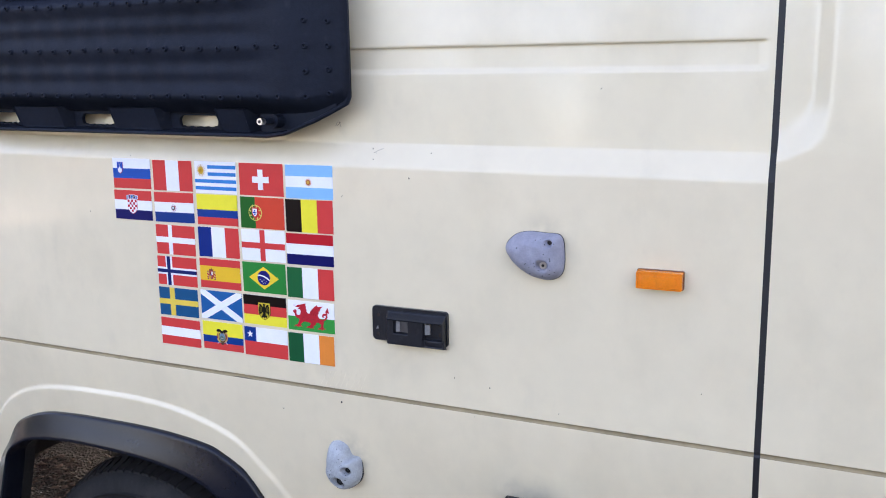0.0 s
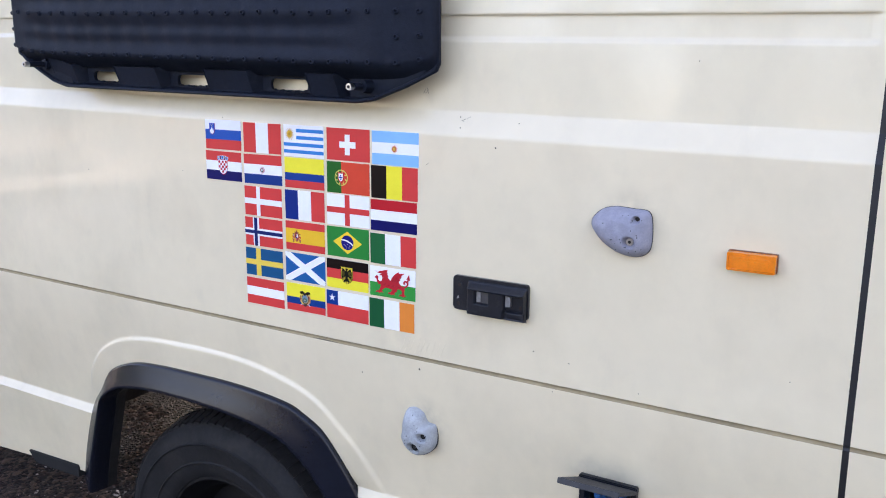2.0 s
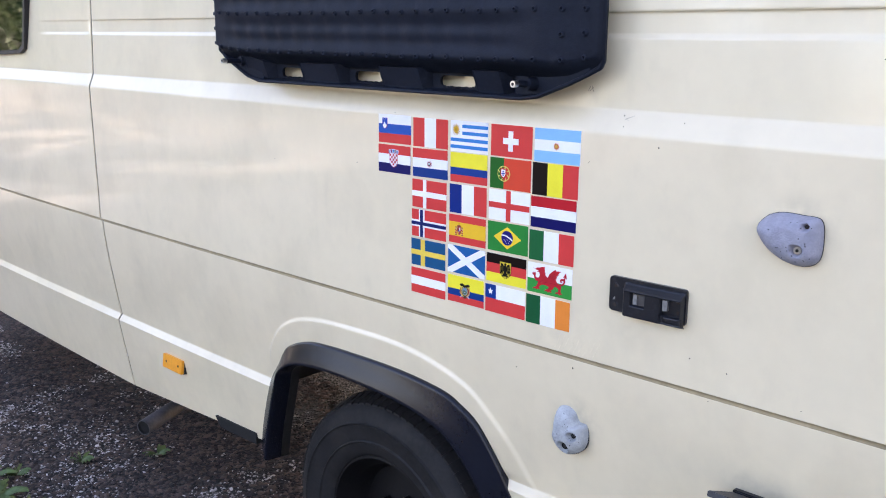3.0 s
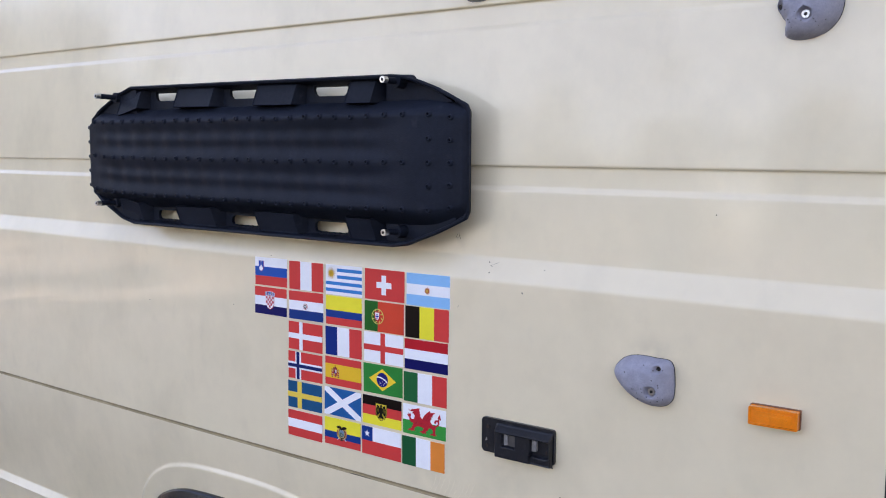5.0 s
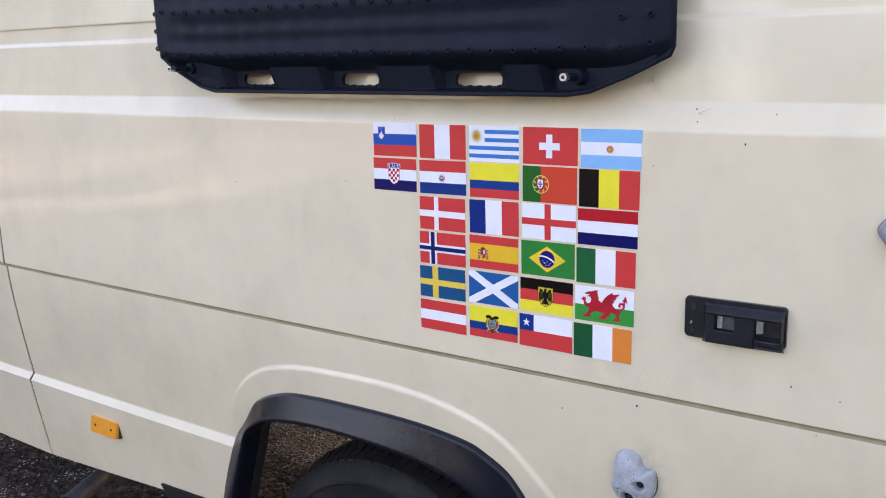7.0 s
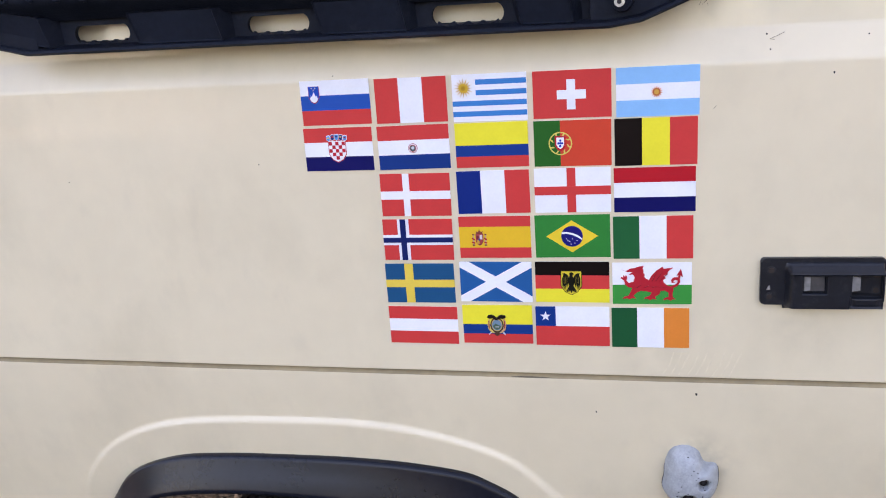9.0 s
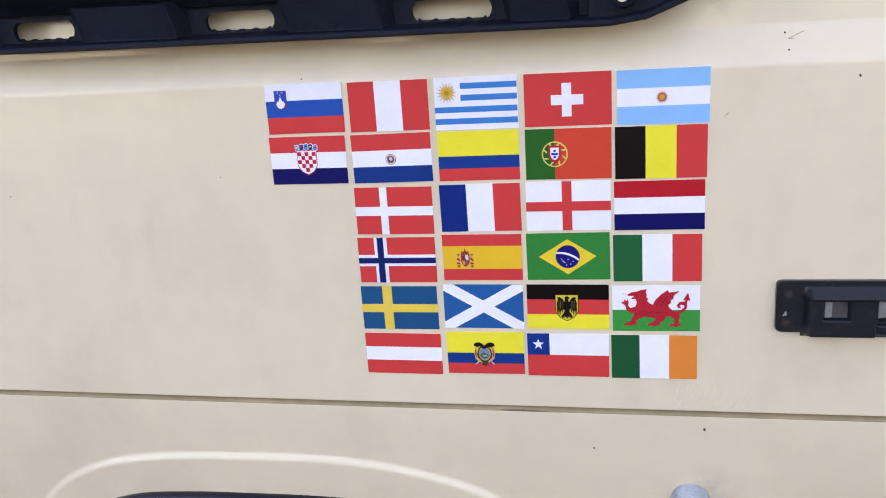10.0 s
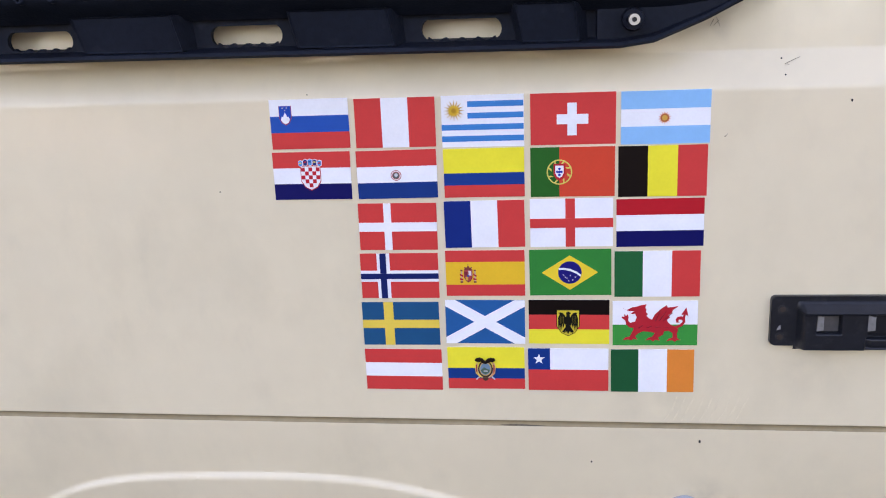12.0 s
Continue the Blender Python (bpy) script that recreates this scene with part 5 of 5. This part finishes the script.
# ---- small marks of dirt on the paint ----
def make_specks():
    spots = ((0.099, 1.488, 0.0012), (0.095, 1.507, 0.0012), (0.175, 1.456, 0.0018), (0.013, 1.007, 0.0022), (-0.13, 0.972, 0.0015), (0.33, 1.08, 0.0012), (0.26, 1.09, 0.0015),
             (0.52, 1.61, 0.0013), (0.215, 1.50, 0.0012), (-0.62, 1.36, 0.001), (-0.95, 1.34, 0.001), (-0.49, 1.484, 0.001), (0.46, 1.05, 0.0009), (0.70, 1.12, 0.0009), (0.30, 1.02, 0.001))
    for x, z, r in spots:
        r *= 0.8
        pts = [(x + r * (0.7 + 0.5 * random.random()) * math.cos(a), z + r * (0.8 + 0.7 * random.random()) * math.sin(a)) for a in np.linspace(0, 2 * math.pi, 9)[:-1]]
        y = skin_y(x, z)
        tagged(part("dirt_speck", prism(pts, y + 0.001, y - 0.0008), SPECK), "tiny dark dirt speck on the paint", "dirt", "dirt specks", "stuff")
    for k in range(9):
        x = -0.035 + 0.0115 * k
        pts = [(x, 1.037), (x + 0.0012, 1.037), (x + 0.012, 1.052 + 0.004 * (k % 3)), (x + 0.017, 1.072), (x + 0.0155, 1.072), (x + 0.010, 1.053 + 0.004 * (k % 3))]
        tagged(part("wipe_mark", prism(pts, 0.001, -0.0005), SMEAR), "faint curved wipe mark in the dirt", "smear", "wipe marks", "stuff")
    for a, b, w in (((0.0985, 1.5005), (0.1165, 1.5080), 0.0002), ((0.0985, 1.5005), (0.1045, 1.4995), 0.0002), ((0.016, 1.5485), (0.0225, 1.5545), 0.0003), ((0.019, 1.5580), (0.0235, 1.5465), 0.0003), ((0.030, 1.416), (0.034, 1.420), 0.0003), ((0.012, 1.548), (0.016, 1.556), 0.0003)):
        pts = [(a[0], a[1] - w), (b[0], b[1] - w), (b[0], b[1] + w), (a[0], a[1] + w)]
        verts = [(x, skin_y(x, z) - d, z) for d in (0.0009, -0.0004) for x, z in pts]
        sides = [(0, 1, 2, 3), (4, 7, 6, 5)] + [(k, (k + 1) % 4, 4 + (k + 1) % 4, 4 + k) for k in range(4)]
        tagged(mesh_object("scratch", verts, sides, FIBRE, smooth=False), "thin dark scratch or stray fibre on the paint", "scratch", "scratches", "stuff")
    y = skin_y(-0.23, 1.027)
    tagged(part("joint_crack", prism([(-0.255, 1.0270), (-0.228, 1.0278), (-0.20, 1.0270), (-0.185, 1.0260), (-0.22, 1.0258), (-0.248, 1.0260)], y + 0.003, y - 0.0008), CRACK), "dark crack in the panel joint sealer", "crack", kind="stuff")


CRACK = material("dirty_crack", (0.16, 0.13, 0.09), 0.9, vary=0.5, scale=200)
FIBRE = material("brown_fibre", (0.20, 0.16, 0.11), 0.9, vary=0.3, scale=300)
SPECK = material("dark_dirt", (0.035, 0.03, 0.025), 0.9, vary=0.4, scale=300)
SMEAR = material("dust_smear", (0.768, 0.67, 0.473), 0.6, vary=0.1, scale=100)
make_specks()


# ---- gravel, bark chips and weeds ----
def scatter(name, count, mat, sizes, flat, label, seed, low=0.0, lean=0.0):
    rng = np.random.default_rng(seed)
    oct_v = np.array([(1, 0, 0), (-1, 0, 0), (0, 1, 0), (0, -1, 0), (0, 0, 1), (0, 0, -1)], float)
    oct_f = np.array([(0, 2, 4), (2, 1, 4), (1, 3, 4), (3, 0, 4), (2, 0, 5), (1, 2, 5), (3, 1, 5), (0, 3, 5)])
    x = rng.uniform(-5.8, 1.4, count)
    y = rng.uniform(-2.3, 1.4, count)
    patch = np.array([noise.noise((a * 2.6, b * 2.6, 1.5)) + 0.5 * noise.noise((a * 7.0, b * 7.0, 4.0)) for a, b in zip(x, y)])
    keep = (1.7 * patch * np.sign(lean) + rng.normal(0, 0.22 if lean < 0 else 0.42, count) - lean * (y - 0.05) - np.abs((x + 2.2) / 2.9) ** 6 - 1.6 * np.abs((y + 0.3) / 1.55) ** 4) > low
    x, y = x[keep], y[keep]
    n = len(x)
    size = rng.uniform(*sizes, n) * rng.uniform(0.6, 1.4, n)
    ang = rng.uniform(0, 6.28, n)
    s = np.stack([size, size * rng.uniform(0.4, 0.9, n), size * rng.uniform(flat * 0.6, flat, n)], 1)
    v = oct_v[None] * s[:, None, :] * rng.uniform(0.75, 1.25, (n, 6, 1))
    c, q = np.cos(ang)[:, None], np.sin(ang)[:, None]
    vx = v[:, :, 0] * c - v[:, :, 1] * q + x[:, None]
    vy = v[:, :, 0] * q + v[:, :, 1] * c + y[:, None]
    vz = v[:, :, 2] + v[:, :, 0] * rng.uniform(-0.3, 0.3, (n, 1)) + (GROUND + bumps(x, y))[:, None] + s[:, 2:3] * 0.4
    verts = np.stack([vx, vy, vz], -1).reshape(-1, 3)
    faces = (oct_f[None] + 6 * np.arange(n)[:, None, None]).reshape(-1, 3)
    tagged(mesh_object(name, verts, faces.tolist(), mat, smooth=False), label, "ground cover", kind="stuff")


scatter("gravel", 230000, STONE, (0.0030, 0.0085), 0.6, "loose pale grey gravel stones", 3, 0.06, 1.4)
scatter("gravel_large", 1500, STONE, (0.009, 0.021), 0.45, "larger pale stones lying in the gravel", 4, 0.3, 1.2)
scatter("bark_mulch", 150000, CHIP, (0.005, 0.018), 0.3, "dark brown bark chips and dead leaves", 5, -0.4, -0.8)


def make_weed(x, y, size, seed):
    rng = random.Random(seed)
    weed = tagged(at(new("weed"), x, y, GROUND + float(bumps(x, y))), "small green weed growing in the gravel", "weed", "weeds in the gravel")
    for k in range(24):
        a, l = rng.uniform(0, 6.28), 0.8 * size * rng.uniform(0.5, 1.1)
        w = l * 0.09
        ca, sa = math.cos(a), math.sin(a)
        v = []
        for t, ww, hh in ((0.0, 0.3, 0.0), (0.4, 1.0, 0.35), (0.75, 0.8, 0.45), (1.0, 0.05, 0.38)):
            for side_of in (-1, 1):
                v.append((t * l * ca - side_of * w * ww * sa, t * l * sa + side_of * w * ww * ca, hh * l + 0.004 * side_of))
        mesh_object("leaf", v, [(2 * i, 2 * i + 1, 2 * i + 3, 2 * i + 2) for i in range(3)], WEED, weed)


for k, (x, y, s) in enumerate(((-2.42, 0.03, 0.07), (-2.20, -0.28, 0.10), (-2.35, -0.32, 0.12), (-2.5, -0.20, 0.07), (-1.95, -0.22, 0.07), (-2.25, 0.28, 0.07), (-1.82, 0.0, 0.04), (-2.05, -0.40, 0.11), (-2.28, -0.40, 0.17), (-2.42, -0.42, 0.19), (-2.18, -0.46, 0.17), (-2.33, -0.35, 0.16), (-2.12, -0.37, 0.13), (-2.50, -0.34, 0.16), (-2.10, -0.45, 0.16), (-2.00, -0.49, 0.14), (-2.22, -0.52, 0.18))):
    make_weed(x, y, s, 40 + k)


# ---- trees out of view: mirrored in paint and glass, or added to shape the light ----
def make_tree(x, y, height, seed):
    rng = np.random.default_rng(seed)
    tree = tagged(at(new("tree"), x, y, GROUND), "broad leafy green tree out of view", "tree", "trees round the clearing")
    trunk = bmesh.new()
    limbs = [((0, 0, -0.1), (0.1, 0.05, height * 0.55), 0.17, 0.09)]
    for k in range(7):
        a = rng.uniform(0, 6.28)
        z0 = height * rng.uniform(0.28, 0.55)
        r = height * rng.uniform(0.18, 0.3)
        limbs.append(((0.05, 0.03, z0), (r * math.cos(a), r * math.sin(a), z0 + height * rng.uniform(0.12, 0.35)), 0.07, 0.02))
    for p, q, r1, r2 in limbs:
        piece = rod(p, q, r1, 8, r2)
        me = bpy.data.meshes.new("limb")
        piece.to_mesh(me)
        piece.free()
        trunk.from_mesh(me)
        bpy.data.meshes.remove(me)
    part("trunk", trunk, BARK, tree, smooth=True)
    clumps = rng.normal(0, 1, (60, 3)) * (height * 0.17, height * 0.17, height * 0.20) + (0, 0, height * 0.58)
    n = 14000
    c = clumps[rng.integers(0, 60, n)] + rng.normal(0, 0.05 * height, (n, 3))
    c[:, 2] = np.maximum(c[:, 2], 0.35 + 0.3 * rng.random(n))
    d1 = rng.normal(0, 1, (n, 3))
    d1 /= np.linalg.norm(d1, axis=1)[:, None]
    d2 = np.cross(d1, rng.normal(0, 1, (n, 3)))
    d2 /= np.linalg.norm(d2, axis=1)[:, None]
    l = height * rng.uniform(0.009, 0.018, (n, 1))
    v = np.stack([c - d1 * l, c + d2 * l * 0.5, c + d1 * l, c - d2 * l * 0.5], 1).reshape(-1, 3)
    mesh_object("crown", v, np.arange(4 * n).reshape(n, 4).tolist(), LEAF, tree, smooth=False)


SPOTS = ((-19.0, -8.5, 6.5), (-23.0, -7.0, 7.5), (-27.0, -11.0, 8.0), (-31.0, -9.5, 8.0), (-35.0, -14.0, 8.5), (-22.0, -15.0, 6.0),
         # Unseen row added opposite the van to hold back low light from the horizon.
         (-15.0, -27.0, 6.5), (-10.0, -26.0, 6.0), (-5.0, -27.5, 6.5), (0.0, -26.0, 6.0), (5.0, -27.0, 6.5), (10.0, -26.0, 6.0), (15.0, -25.0, 6.5),
         # Unseen trees added towards the sun to dapple the ground at left.
         (-10.5, 4.0, 6.0), (-8.0, 8.0, 6.5), (-14.5, 7.5, 7.0), (-18.0, 4.5, 6.5),
         # Unseen row added behind the van to keep sun off the ground in front.
         (-3.0, 5.5, 8.0), (1.0, 6.0, 8.0), (5.0, 5.5, 8.0), (9.5, 6.0, 8.0))
for k, (x, y, h) in enumerate(SPOTS):
    make_tree(x, y, h, 70 + k)
